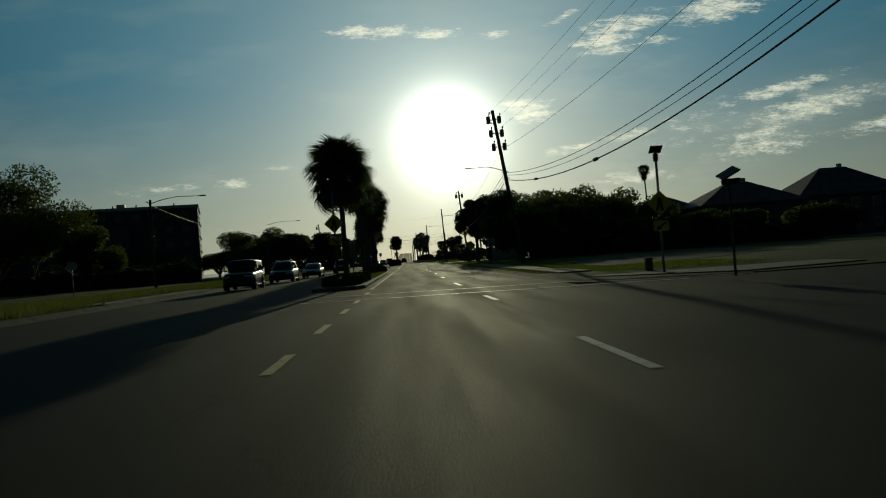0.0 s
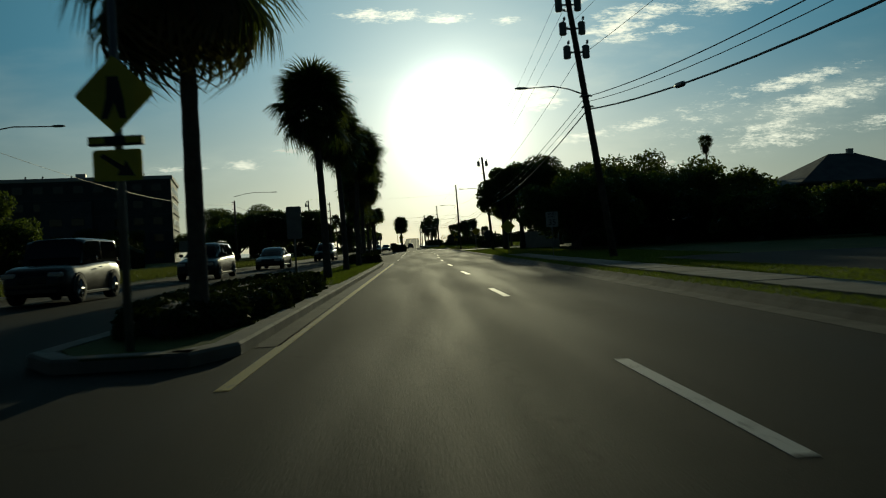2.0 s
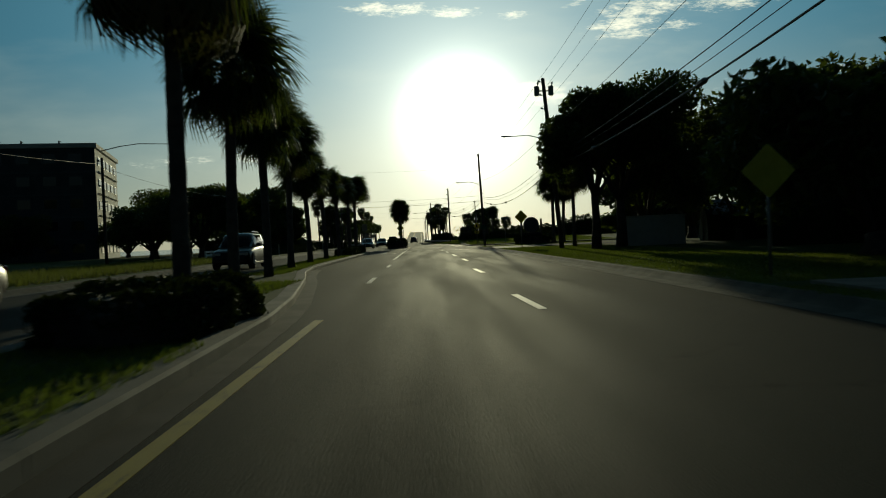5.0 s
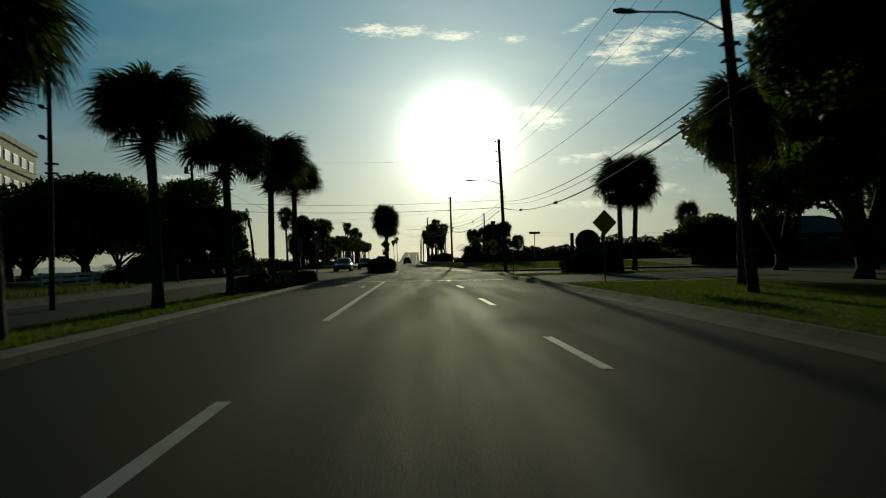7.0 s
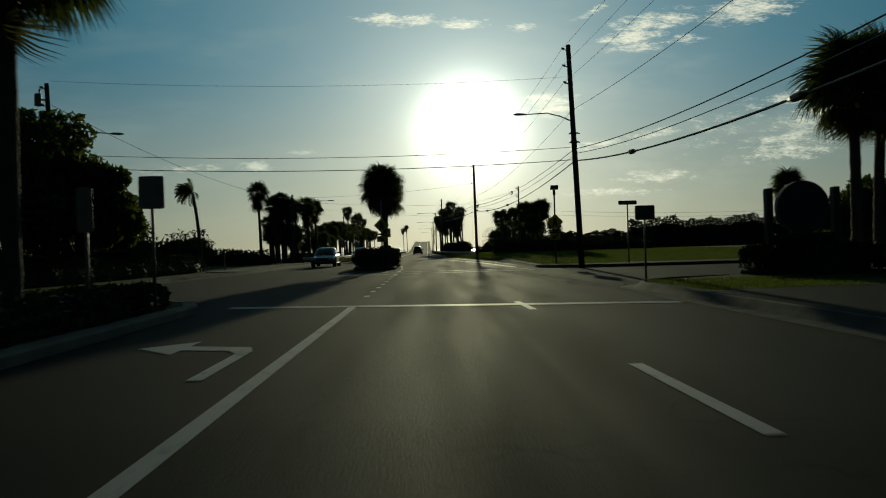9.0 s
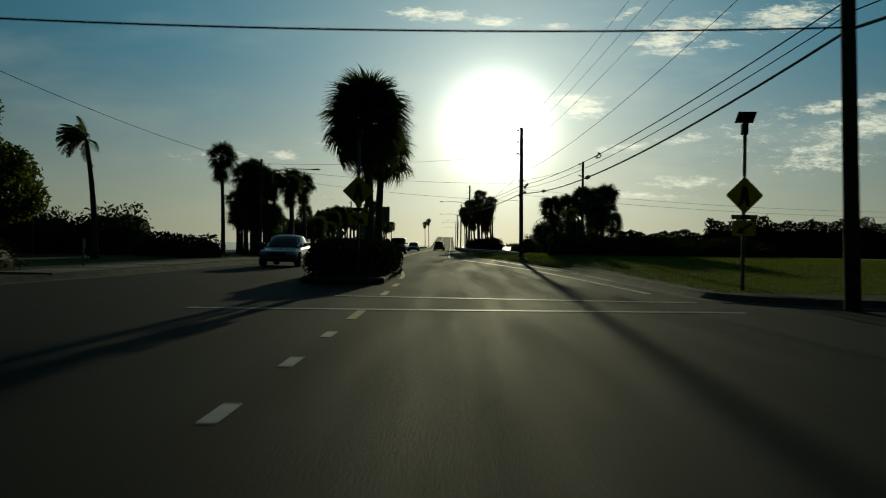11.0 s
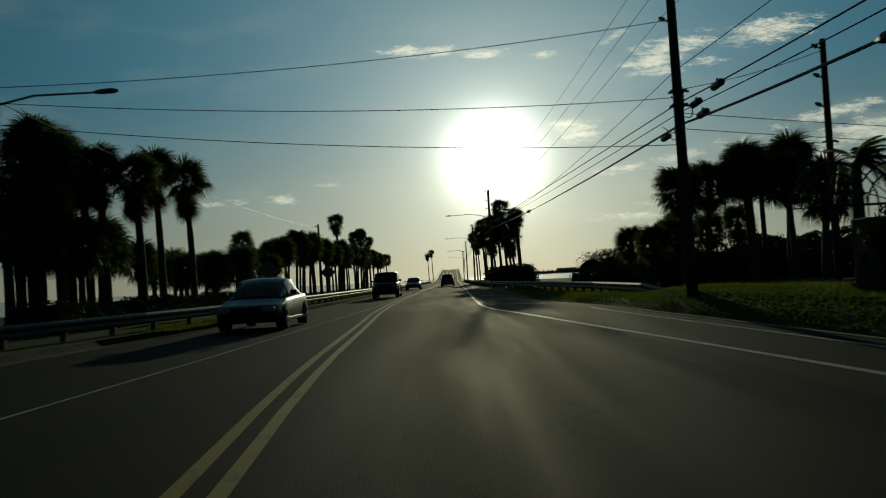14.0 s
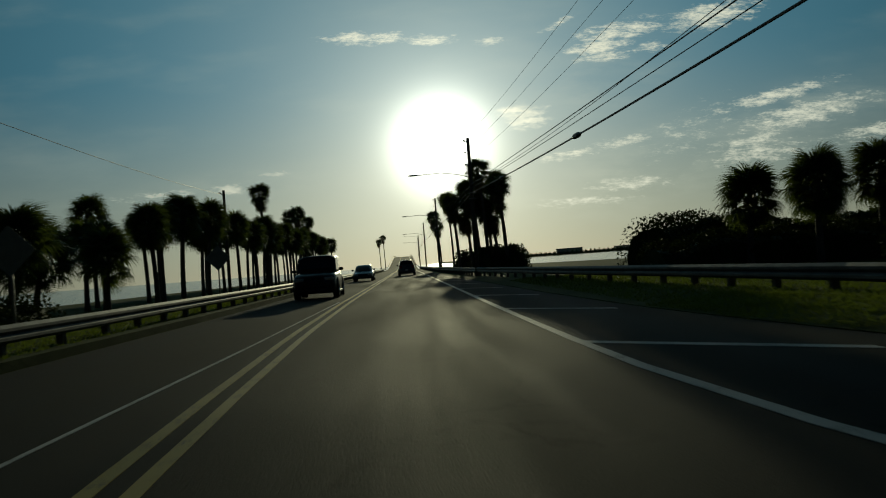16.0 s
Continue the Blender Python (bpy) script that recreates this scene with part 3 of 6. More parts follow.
def cross_line(y_left, y_right, x0, x1, width, label):
    y_at = lambda x: y_left + (y_right - y_left) * (x - x0) / (x1 - x0)
    geo = Geo().put([(x0, y_left - width / 2, 0.008), (x1, y_right - width / 2, 0.008), (x1, y_right + width / 2, 0.008), (x0, y_left + width / 2, 0.008)], [(0, 1, 2, 3)])
    return marking("crossing_line", geo, WHITE_PAINT, label)


cross_line(24.6, 22.3, -3.3, 8.0, 0.23, "white line across the road at a pedestrian crossing")
cross_line(28.0, 26.0, -3.1, 5.9, 0.23, "white line across the road at a pedestrian crossing")
cross_line(140.0, 137.9, -4.1, 4.6, 0.45, "broad white stop line")
cross_line(160.3, 161.0, -4.3, 5.0, 0.24, "white line across the road at a pedestrian crossing")
cross_line(163.9, 163.4, -2.4, 4.9, 0.24, "white line across the road at a pedestrian crossing")
arrow = Geo()
arrow.put([(-2.15, 130.2, 0.008), (-2.0, 130.2, 0.008), (-2.0, 132.3, 0.008), (-2.15, 132.1, 0.008)], [(0, 1, 2, 3)])
arrow.put([(-2.0, 132.3, 0.008), (-2.1, 132.7, 0.008), (-2.9, 133.0, 0.008), (-2.9, 132.6, 0.008), (-2.3, 132.4, 0.008), (-2.15, 132.1, 0.008)], [(0, 1, 2, 3, 4, 5)])
arrow.put([(-2.9, 132.2, 0.008), (-2.9, 133.5, 0.008), (-3.5, 132.9, 0.008)], [(0, 1, 2)])
marking("turn_arrow", arrow, WHITE_PAINT, "white left-turn arrow on the asphalt")
for k in range(7):
    y0 = 142.6 + 2.3 * k
    marking("guide_dash", line_mark([(140, -1.5), (160, -1.45)], y0, y0 + 0.6, 0.13), WHITE_PAINT, "short white guide dash")
for y0 in (158.7, 164.3, 168.0):
    marking("guide_dash", line_mark([(160, -1.45), (180, -1.5)], y0, y0 + 1.6, 0.14), YELLOW_PAINT, "short yellow guide dash")
CENTRE = [(170, -1.55), (175, -1.62), (180, -1.95), (186, -2.4), (190, -2.75), (195, -3.1), (204, -3.5), (213, -3.95), (222, -4.2), (235, -4.3), (300, -4.2), (1300, -4.2)]
marking("centre_line", line_mark(CENTRE, 172.5, 1100, 0.12), YELLOW_PAINT, "solid yellow centre line")
marking("centre_line", line_mark([(y, x - 0.28) for y, x in CENTRE], 184.5, 1100, 0.12), YELLOW_PAINT, "solid yellow centre line")
marking("faded_line", line_mark([(186, -5.9), (196, -5.5), (206, -5.2), (220, -4.9), (240, -4.7)], 187, 236, 0.06), WHITE_PAINT, "faded pale line beside the centre line")
EDGE_W = [(166, 4.7), (180, 3.95), (186, 3.5), (190, 3.1), (195, 2.45), (198, 2.05), (201, 1.6), (204, 1.25), (208, 0.7), (211, 0.2), (214, -0.06), (218, -0.15), (226, -0.18), (1300, -0.15)]
marking("edge_line", line_mark(EDGE_W, 166.5, 1100, 0.14), WHITE_PAINT, "solid white edge line")
SHOULDER = [(168, 5.3), (178, 5.05), (187.5, 4.6), (195, 4.1), (202, 3.5), (211, 2.9), (215, 2.3), (222, 1.8), (233, 1.5), (262, 1.1), (300, 0.7)]
marking("shoulder_line", line_mark(SHOULDER, 169, 208.6, 0.10), WHITE_PAINT, "thin white shoulder line")
for k in range(9):
    y0 = 217.0 + 8.1 * k
    geo = Geo().put([(-0.1, y0 - 0.15, 0.007), (along(SHOULDER, y0 - 2), y0 - 2.7, 0.007), (along(SHOULDER, y0 - 2), y0 - 2.4, 0.007), (-0.1, y0 + 0.15, 0.007)], [(0, 1, 2, 3)])
    marking("hatch_bar", geo, WHITE_PAINT, "white hatch bar on the closed shoulder")
far = Geo().put([(60, 1500, -0.5), (1500, 1300, -0.5), (1500, 1700, -0.5), (60, 1700, -0.5), (60, 1560, 2.2), (1500, 1360, 2.6), (1500, 1700, 2.6), (60, 1700, 2.2)], [(0, 1, 5, 4), (4, 5, 6, 7), (1, 2, 6, 5), (0, 4, 7, 3)])
structure("far_shore", far, TURF, "low dark shore across the bay", "shore")

# ---- palms ----


def fan_frond(rng, petiole=0.75, blade=0.8, ribs=18, droop=0.35, hang=0.25):
    """One fan leaf along +x from its base, with a thin stalk and split, hanging tips."""
    geo = Geo()
    arc = [Vector((petiole * t, 0, -0.12 * petiole * t * t)) for t in (0, 0.5, 1)]
    geo.tube(arc, [0.022, 0.016, 0.012], 4, caps=False)
    hub = arc[-1]
    for i in range(ribs):
        a = radians(-128 + 256 * (i + 0.5) / ribs + rng.uniform(-4, 4))
        reach = blade * (0.72 + 0.28 * math.cos(a / 1.6)) * rng.uniform(0.88, 1.08)
        way, across = Vector((math.cos(a), math.sin(a), 0)), Vector((-math.sin(a), math.cos(a), 0))
        fold = 0.10 * abs(math.sin(a))
        pts = []
        for t, w in ((0.06, 0.006), (0.42, 0.030), (0.74, 0.017), (1.0, 0.0)):
            sag = -droop * blade * t * t * (0.6 + 0.7 * abs(math.sin(a))) - hang * max(0, t - 0.7) * blade + fold * t
            c = hub + way * reach * t * (1 - 0.12 * max(0, t - 0.7)) + Vector((0, 0, sag))
            pts.append((c, w))
        rows = []
        for c, w in pts:
            rows += [c - across * w, c + across * w + Vector((0, 0, 0.012))] if w else [c]
        geo.put(rows, [(0, 1, 3, 2), (2, 3, 5, 4), (4, 5, 6)])
    return geo


def feather_frond(rng, length=2.2, pairs=20, sag=0.9):
    """One feather leaf along +x: an arching midrib with two rows of narrow leaflets."""
    geo = Geo()
    rib = [Vector((length * t * (1 - 0.18 * t), 0, 0.35 * length * t * (1 - t) - sag * t * t)) for t in (i / 8 for i in range(9))]
    geo.tube(rib, [0.03 - 0.025 * i / 8 for i in range(9)], 4, caps=False)
    for i in range(pairs):
        t = 0.15 + 0.84 * i / pairs
        j = min(7, int(t * 8))
        c = rib[j].lerp(rib[j + 1], t * 8 - j)
        size = 0.55 * math.sin(math.pi * (0.12 + 0.80 * t)) + 0.08
        for s in (-1, 1):
            tip = c + Vector((0.35 * size, s * size * 0.62, -0.55 * size * rng.uniform(0.7, 1.2)))
            geo.put([c - Vector((0.022, 0, 0)), c + Vector((0.022, 0, 0)), (c + tip) / 2 + Vector((0.02, 0, 0.06)), tip], [(0, 1, 2), (0, 2, 3)])
    return geo


def bumpy_trunk(rng, height, r0, r1, lean=(0, 0), step=0.28, sides=10, boots=True):
    """A palm trunk with slight rings and old leaf bases near the top."""
    geo, k = Geo(), max(6, int(height / step))
    line, radii = [], []
    for i in range(k + 1):
        t = i / k
        line.append((lean[0] * t * t, lean[1] * t * t, height * t))
        flare = 0.28 * math.exp(-t * height / 0.35)
        radii.append((r0 + (r1 - r0) * t) * (1 + flare + (0.045 if i % 2 else -0.02) + rng.uniform(-0.03, 0.03)))
    geo.tube(line, radii, sides)
    if boots:
        for i in range(26):
            a, t = i * 2.4, 0.86 + 0.14 * i / 26
            p = Vector((lean[0] * t * t, lean[1] * t * t, height * t))
            out = Vector((math.cos(a), math.sin(a), 0.9))
            geo.tube([p + out * r1 * 0.5, p + out * (r1 + 0.14)], [0.05, 0.03], 4)
    return geo


def frond_turn(d, roll=0.0):
    """Turns +x onto d with the leaf's upper side up."""
    d = d.normalized()
    side = Vector((0, 0, 1)).cross(d)
    side = side.normalized() if side.length > 0.05 else Vector((0, 1, 0))
    up = d.cross(side)
    m = Matrix((d, side, up)).transposed().to_4x4()
    return m @ Matrix.Rotation(roll, 4, "X")


def crown_ways(rng, count, low, high, wind=0.0):
    """Directions of leaves from hanging (low degrees) to upright (high)."""
    out = []
    for i in range(count):
        el = radians(low + (high - low) * ((i + 0.5) / count) ** 0.8 + rng.uniform(-7, 7))
        az = i * 2.39996 + rng.uniform(-0.25, 0.25)
        d = Vector((math.cos(el) * math.cos(az) - wind, math.cos(el) * math.sin(az), math.sin(el)))
        out.append((d.normalized(), math.degrees(el)))
    return out


leaf_rng = random.Random(11)
FRONDS = [fan_frond(leaf_rng, 0.72, 0.82, 38, 0.50, 0.75).mesh("frond", PALM_LEAF) for _ in range(4)]
OLD_FRONDS = [fan_frond(leaf_rng, 0.72, 0.80, 32, 0.62, 0.9).mesh("frond", PALM_LEAF) for _ in range(2)]
DEAD_FRONDS = [fan_frond(leaf_rng, 0.45, 0.66, 22, 0.85, 1.0).mesh("frond", DEAD_LEAF) for _ in range(2)]


def cabbage_palm(x, y, height, seed, label, group, spread=1.0, detailed=True, lean=(0, 0), z=0.13, leaf_count=76, dead=6, name="cabbage_palm", thin=0.125, hanging=0, lowest=-30, highest=88):
    """A fan palm: height is that of the crown's middle. Near ones carry each leaf as a part."""
    rng = random.Random(seed)
    tree = thing(name, label, "palm tree", group, at=(x, y, z))
    part("trunk", bumpy_trunk(rng, height, thin, thin * 0.86, lean), PALM_BARK, tree, "rough grey trunk with old leaf bases", True)
    top = Vector((lean[0], lean[1], height))
    heart = Geo().ball(tuple(top + Vector((0, 0, 0.05))), (0.20, 0.20, 0.42))
    crown = part("crown", heart, PALM_LEAF, tree, "dense round crown of green fan leaves")
    every = Geo()
    for i, (d, el) in enumerate(crown_ways(rng, leaf_count, lowest, highest)):
        me = rng.choice(OLD_FRONDS if el < -12 else FRONDS)
        scale = spread * rng.uniform(0.86, 1.12)
        m = Matrix.Translation(top + Vector((0, 0, 0.3 * math.sin(radians(el))))) @ frond_turn(d, rng.uniform(-0.3, 0.3)) @ Matrix.Scale(scale, 4)
        if detailed:
            part("frond", me, None, crown).matrix_basis = m
        else:
            every.put([v.co for v in me.vertices], [tuple(p.vertices) for p in me.polygons], m)
    for i in range(dead + hanging):
        az, el = i * 2.4 + seed, radians(rng.uniform(-84, -66))
        d = Vector((math.cos(el) * math.cos(az), math.cos(el) * math.sin(az), math.sin(el)))
        scale = spread * (rng.uniform(0.8, 1.1) if i < dead else rng.uniform(1.1, 1.35))
        drop = Vector((0, 0, -0.15)) if i < dead else Vector((0.9 * math.cos(az), 0.9 * math.sin(az), -0.1))
        m = Matrix.Translation(top + drop)
        m = m @ frond_turn(d) @ Matrix.Scale(scale, 4)
        me = DEAD_FRONDS[i % 2]
        if detailed:
            part("dead_frond", me, None, crown).matrix_basis = m
        else:
            every.put([v.co for v in me.vertices], [tuple(p.vertices) for p in me.polygons], m)
    if not detailed:
        part("leaves", every, PALM_LEAF, crown)
    return tree


def skirt_palm(x, y, height, seed, label, group, spread=0.8, z=0.13, lean=(0, 0), wind=0.15):
    """A tall thin fan palm with a small crown above a hanging skirt of old leaves."""
    rng = random.Random(seed)
    tree = thing("fan_palm", label, "palm tree", group, at=(x, y, z))
    part("trunk", bumpy_trunk(rng, height, 0.17, 0.11, lean, 0.5, 8, False), PALM_BARK, tree, "slender grey trunk", True)
    top = Vector((lean[0], lean[1], height))
    every, skirt = Geo(), Geo()
    for d, el in crown_ways(rng, 34, -42, 84, wind):
        me = rng.choice(FRONDS)
        m = Matrix.Translation(top) @ frond_turn(d, rng.uniform(-0.5, 0.5)) @ Matrix.Scale(spread * rng.uniform(0.8, 1.1), 4)
        every.put([v.co for v in me.vertices], [tuple(p.vertices) for p in me.polygons], m)
    for i in range(26):
        az, el = i * 2.4, radians(rng.uniform(-82, -40))
        d = Vector((math.cos(el) * math.cos(az) - 0.1, math.cos(el) * math.sin(az), math.sin(el)))
        me = DEAD_FRONDS[i % 2]
        m = Matrix.Translation(top - Vector((0, 0, 0.14 + 0.24 * (i % 4)))) @ frond_turn(d) @ Matrix.Scale(spread * rng.uniform(0.8, 1.25), 4)
        skirt.put([v.co for v in me.vertices], [tuple(p.vertices) for p in me.polygons], m)
    part("crown", every, PALM_LEAF, tree, "small crown of wind-blown fan leaves")
    part("skirt", skirt, DEAD_LEAF, tree, "hanging skirt of dry brown leaves")
    return tree


def feather_palm(x, y, height, seed, label, group, spread=1.0, wind=0.35, lean=(0, 0), fronds=22):
    rng = random.Random(seed)
    tree = thing("feather_palm", label, "palm tree", group, at=(x, y, 0.13))
    part("trunk", bumpy_trunk(rng, height, 0.17, 0.10, lean, 0.4, 8, False), PALM_BARK, tree, "curved slender trunk", True)
    top = Vector((lean[0], lean[1], height))
    every = Geo()
    for d, el in crown_ways(rng, fronds, -30, 82, wind):
        frond = feather_frond(rng, 2.1, 22, 0.9)
        every.put(frond.v, frond.f, Matrix.Translation(top) @ frond_turn(d, rng.uniform(-0.3, 0.3)) @ Matrix.Scale(spread, 4))
    part("crown", every, PALM_LEAF, tree, "wind-bent crown of feathery leaves")
    return tree


# ---- broadleaf trees and shrubs ----


def leafy_tree(x, y, height, wide, seed, label, leaf=0.21, count=4200, trunk=0.3, low=0.28, name="oak_tree", group="", deep=None, floor=0.5):
    """Trunk, forking limbs and a crown of many small leaf sprays gathered in uneven clumps."""
    rng, nrng = random.Random(seed), np.random.default_rng(seed)
    tree = thing(name, label, "tree", group, at=(x, y, 0.1))
    deep, count = deep or wide, count * 2
    tips = []
    fork = height * low
    part("trunk", Geo().tube([(0, 0, 0), (0.05, 0, fork * 0.5), (0, 0.06, fork)], [trunk * 1.35, trunk, trunk * 0.85], 9), BARK, tree, "dark furrowed trunk", True)
    limbs = 9
    for i in range(limbs):
        az = 2.4 * i + rng.uniform(-0.4, 0.4)
        t = rng.uniform(0.45, 0.95)
        tip = Vector((math.cos(az) * wide * 0.5 * t, math.sin(az) * deep * 0.5 * t, fork + (height - fork) * rng.uniform(0.35, 0.86)))
        bend = Vector((tip.x * 0.42, tip.y * 0.42, fork + (tip.z - fork) * rng.uniform(0.45, 0.7)))
        part("limb", Geo().tube([(0, 0, fork * 0.9), bend, tip], [trunk * 0.5, trunk * 0.3, trunk * 0.08], 6), BARK, tree, "", True)
        tips += [tip, bend.lerp(tip, 0.55) + Vector((rng.uniform(-1, 1), rng.uniform(-1, 1), rng.uniform(0, 0.6)))]
    clumps = []
    for tip in tips:
        clumps.append((tip, rng.uniform(0.13, 0.22) * wide))
    for i in range(16):
        az, r = rng.uniform(0, 6.28), math.sqrt(rng.random())
        dome = math.sqrt(max(0.05, 1 - r * r))
        clumps.append((Vector((math.cos(az) * r * wide * 0.46, math.sin(az) * r * deep * 0.46, fork + (height - fork) * (0.12 + 0.78 * dome * rng.uniform(0.55, 1.0)))), rng.uniform(0.09, 0.18) * wide))
    weights = np.array([c[1] ** 2 for c in clumps])
    pick = nrng.choice(len(clumps), count, p=weights / weights.sum())
    shell = nrng.normal(size=(count, 3))
    shell /= np.linalg.norm(shell, axis=1)[:, None]
    radius = np.array([c[1] for c in clumps])[pick] * nrng.uniform(0.25, 1.08, count) ** 0.5
    pts = np.array([tuple(c[0]) for c in clumps])[pick] + shell * radius[:, None] * np.array((1.0, 1.0, 0.72))
    pts[:, 2] *= height / np.percentile(pts[:, 2], 99.7)
    pts[:, 0] *= wide * 0.5 / np.percentile(np.abs(pts[:, 0]), 99)
    pts[:, 1] *= deep * 0.5 / np.percentile(np.abs(pts[:, 1]), 99)
    pts = pts[pts[:, 2] > floor]
    count = len(pts)
    part("crown", leaves(pts, nrng.uniform(0.6, 1.25, count) * leaf, nrng), OAK_LEAF, tree, "uneven crown of small dark leaves")
    return tree


def thicket(line, height, depth, seed, label, name="shrub_thicket", leaf=0.22, per_metre=160, ragged=0.45, material=None):
    """A continuous belt of scrub along a line of (x, y): stems inside, leaf sprays outside."""
    rng, nrng = random.Random(seed), np.random.default_rng(seed)
    belt = tagged(thing(name, label, "shrubs", kind="stuff"), kind="stuff")
    pts, sizes, stems = [], [], Geo()
    for (x0, y0), (x1, y1) in zip(line, line[1:]):
        size = math.hypot(x1 - x0, y1 - y0)
        k = int(size * per_metre * 2.2)
        t = nrng.random(k)
        phase = np.sin(t * size * 0.9 + seed) * 0.5 + np.sin(t * size * 2.3 + 2 * seed) * 0.3 + np.sin(t * size * 5.1) * 0.2
        top = height * (1 + ragged * 0.5 * phase)
        u = nrng.random(k) ** 0.7
        off = np.clip(nrng.normal(size=k), -1.3, 1.3) * depth * 0.5 * np.sqrt(np.maximum(0.05, 1 - (u * 0.9) ** 2))
        nx, ny = -(y1 - y0) / size, (x1 - x0) / size
        spike = nrng.random(k) ** 14 * height * ragged * 0.14
        pts.append(np.stack([x0 + (x1 - x0) * t + nx * off, y0 + (y1 - y0) * t + ny * off, u * top + spike + 0.1], 1))
        sizes.append(nrng.uniform(0.6, 1.3, k) * leaf * 0.62)
        for i in range(int(size / 1.2) + 1):
            s = min(1.0, i * 1.2 / size)
            p = Vector((x0 + (x1 - x0) * s, y0 + (y1 - y0) * s, 0.05))
            stems.tube([p, p + Vector((rng.uniform(-0.4, 0.4), rng.uniform(-0.4, 0.4), height * 0.75))], [0.06, 0.02], 5)
    core = Geo()
    for (x0, y0), (x1, y1) in zip(line, line[1:]):
        size = math.hypot(x1 - x0, y1 - y0)
        nx, ny = -(y1 - y0) / size, (x1 - x0) / size
        rows, k = [], max(4, int(size / 0.8))
        for i in range(k + 1):
            t = i / k
            wob = math.sin(t * size * 0.9 + seed) * 0.5 + math.sin(t * size * 2.3 + 2 * seed) * 0.3 + math.sin(t * size * 5.1) * 0.2
            h, w = height * (0.80 + ragged * 0.45 * wob), depth * 0.42 * (1 + 0.15 * math.sin(3.1 * t * size))
            rows.append([(x0 + (x1 - x0) * t + nx * w * u, y0 + (y1 - y0) * t + ny * w * u, 0.02 + h * v) for u, v in ((-1, 0), (-1.05, 0.45), (-0.75, 0.85), (-0.2, 1.0), (0.3, 0.97), (0.8, 0.8), (1.05, 0.4), (1, 0))])
        core.loft(rows)
    part("inner_growth", core, material or SHRUB_LEAF, belt)
    part("foliage", leaves(np.concatenate(pts), np.concatenate(sizes), nrng), material or SHRUB_LEAF, belt)
    part("stems", stems, BARK, belt)
    return belt


def hedge(x0, x1, y0, y1, height, seed, label, leaf=0.07, count=9000, name="hedge", z=0.12, taper=0.0):
    """A clipped, slightly lumpy hedge: a dense dark twig core under small leaves."""
    nrng = np.random.default_rng(seed)
    ob = thing(name, label, "hedge", at=((x0 + x1) / 2, (y0 + y1) / 2, z))
    w, d = (x1 - x0) / 2, (y1 - y0) / 2
    core = Geo()
    rows = []
    for i in range(13):
        t = -1 + 2 * i / 12
        s = (1 - abs(t) ** 5) ** 0.4 * (1 - taper * max(0.0, t))
        rows.append([(w * 0.86 * s * u, d * 0.95 * t, height * 0.88 * h * (0.6 + 0.4 * s) + 0.02) for u, h in ((-0.85, 0), (-1, 0.5), (-0.85, 0.9), (-0.3, 1), (0.3, 1), (0.85, 0.9), (1, 0.5), (0.85, 0))])
    core.loft(rows)
    part("twig_core", core, BARK, ob, "dense dark inner twigs")
    t, a = nrng.uniform(-1, 1, count), nrng.uniform(-0.15, math.pi + 0.15, count)
    s = (1 - np.abs(t) ** 5) ** 0.4 * (1 - taper * np.maximum(0.0, t))
    bump = 1 + 0.07 * np.sin(t * d * 4.1 + seed) + 0.05 * np.sin(a * 5 + t * d * 2.2) + nrng.uniform(-0.10, 0.08, count)
    ca, sa = np.cos(a), np.sin(a)
    px = w * np.sign(ca) * np.abs(ca) ** 0.55 * s * bump
    pz = height * np.clip(np.abs(sa) ** 0.5 * np.sign(sa), 0, None) * bump * (0.6 + 0.4 * s)
    py = d * t + nrng.uniform(-0.06, 0.06, count)
    part("foliage", leaves(np.stack([px, py, np.maximum(pz, 0.04)], 1), nrng.uniform(0.7, 1.3, count) * leaf, nrng), SHRUB_LEAF, ob, "small glossy dark green leaves")
    return ob


def grass(name, boxes, tall, seed, label, material=None, density=40):
    """Loose grass blades over boxes of (x0, x1, y0, y1)."""
    nrng = np.random.default_rng(seed)
    geo = Geo()
    for x0, x1, y0, y1 in boxes:
        k = int((x1 - x0) * (y1 - y0) * density)
        px, py = nrng.uniform(x0, x1, k), nrng.uniform(y0, y1, k)
        rise = [ground_z(a, b) for a, b in zip(px.tolist(), py.tolist())] if y1 > 162 and x1 > 0 else [land] * k
        p = np.stack([px, py, np.array(rise) + 0.004], 1)
        a, h, w = nrng.uniform(0, 6.28, k), nrng.uniform(0.5, 1.3, k) * tall, nrng.uniform(0.5, 1.2, k) * (0.012 + tall * 0.05)
        side = np.stack([np.cos(a), np.sin(a), np.zeros(k)], 1) * w[:, None]
        tip = np.stack([nrng.normal(size=k) * h * 0.35, nrng.normal(size=k) * h * 0.35, h], 1)
        rows = np.stack([p - side, p + side, p + tip], 1).reshape(-1, 3)
        base = len(geo.v)
        geo.v += [tuple(q) for q in rows.tolist()]
        geo.f += [(base + 3 * i, base + 3 * i + 1, base + 3 * i + 2) for i in range(k)]
    return tagged(part(name, geo, material or BLADE), label, "grass", kind="stuff")

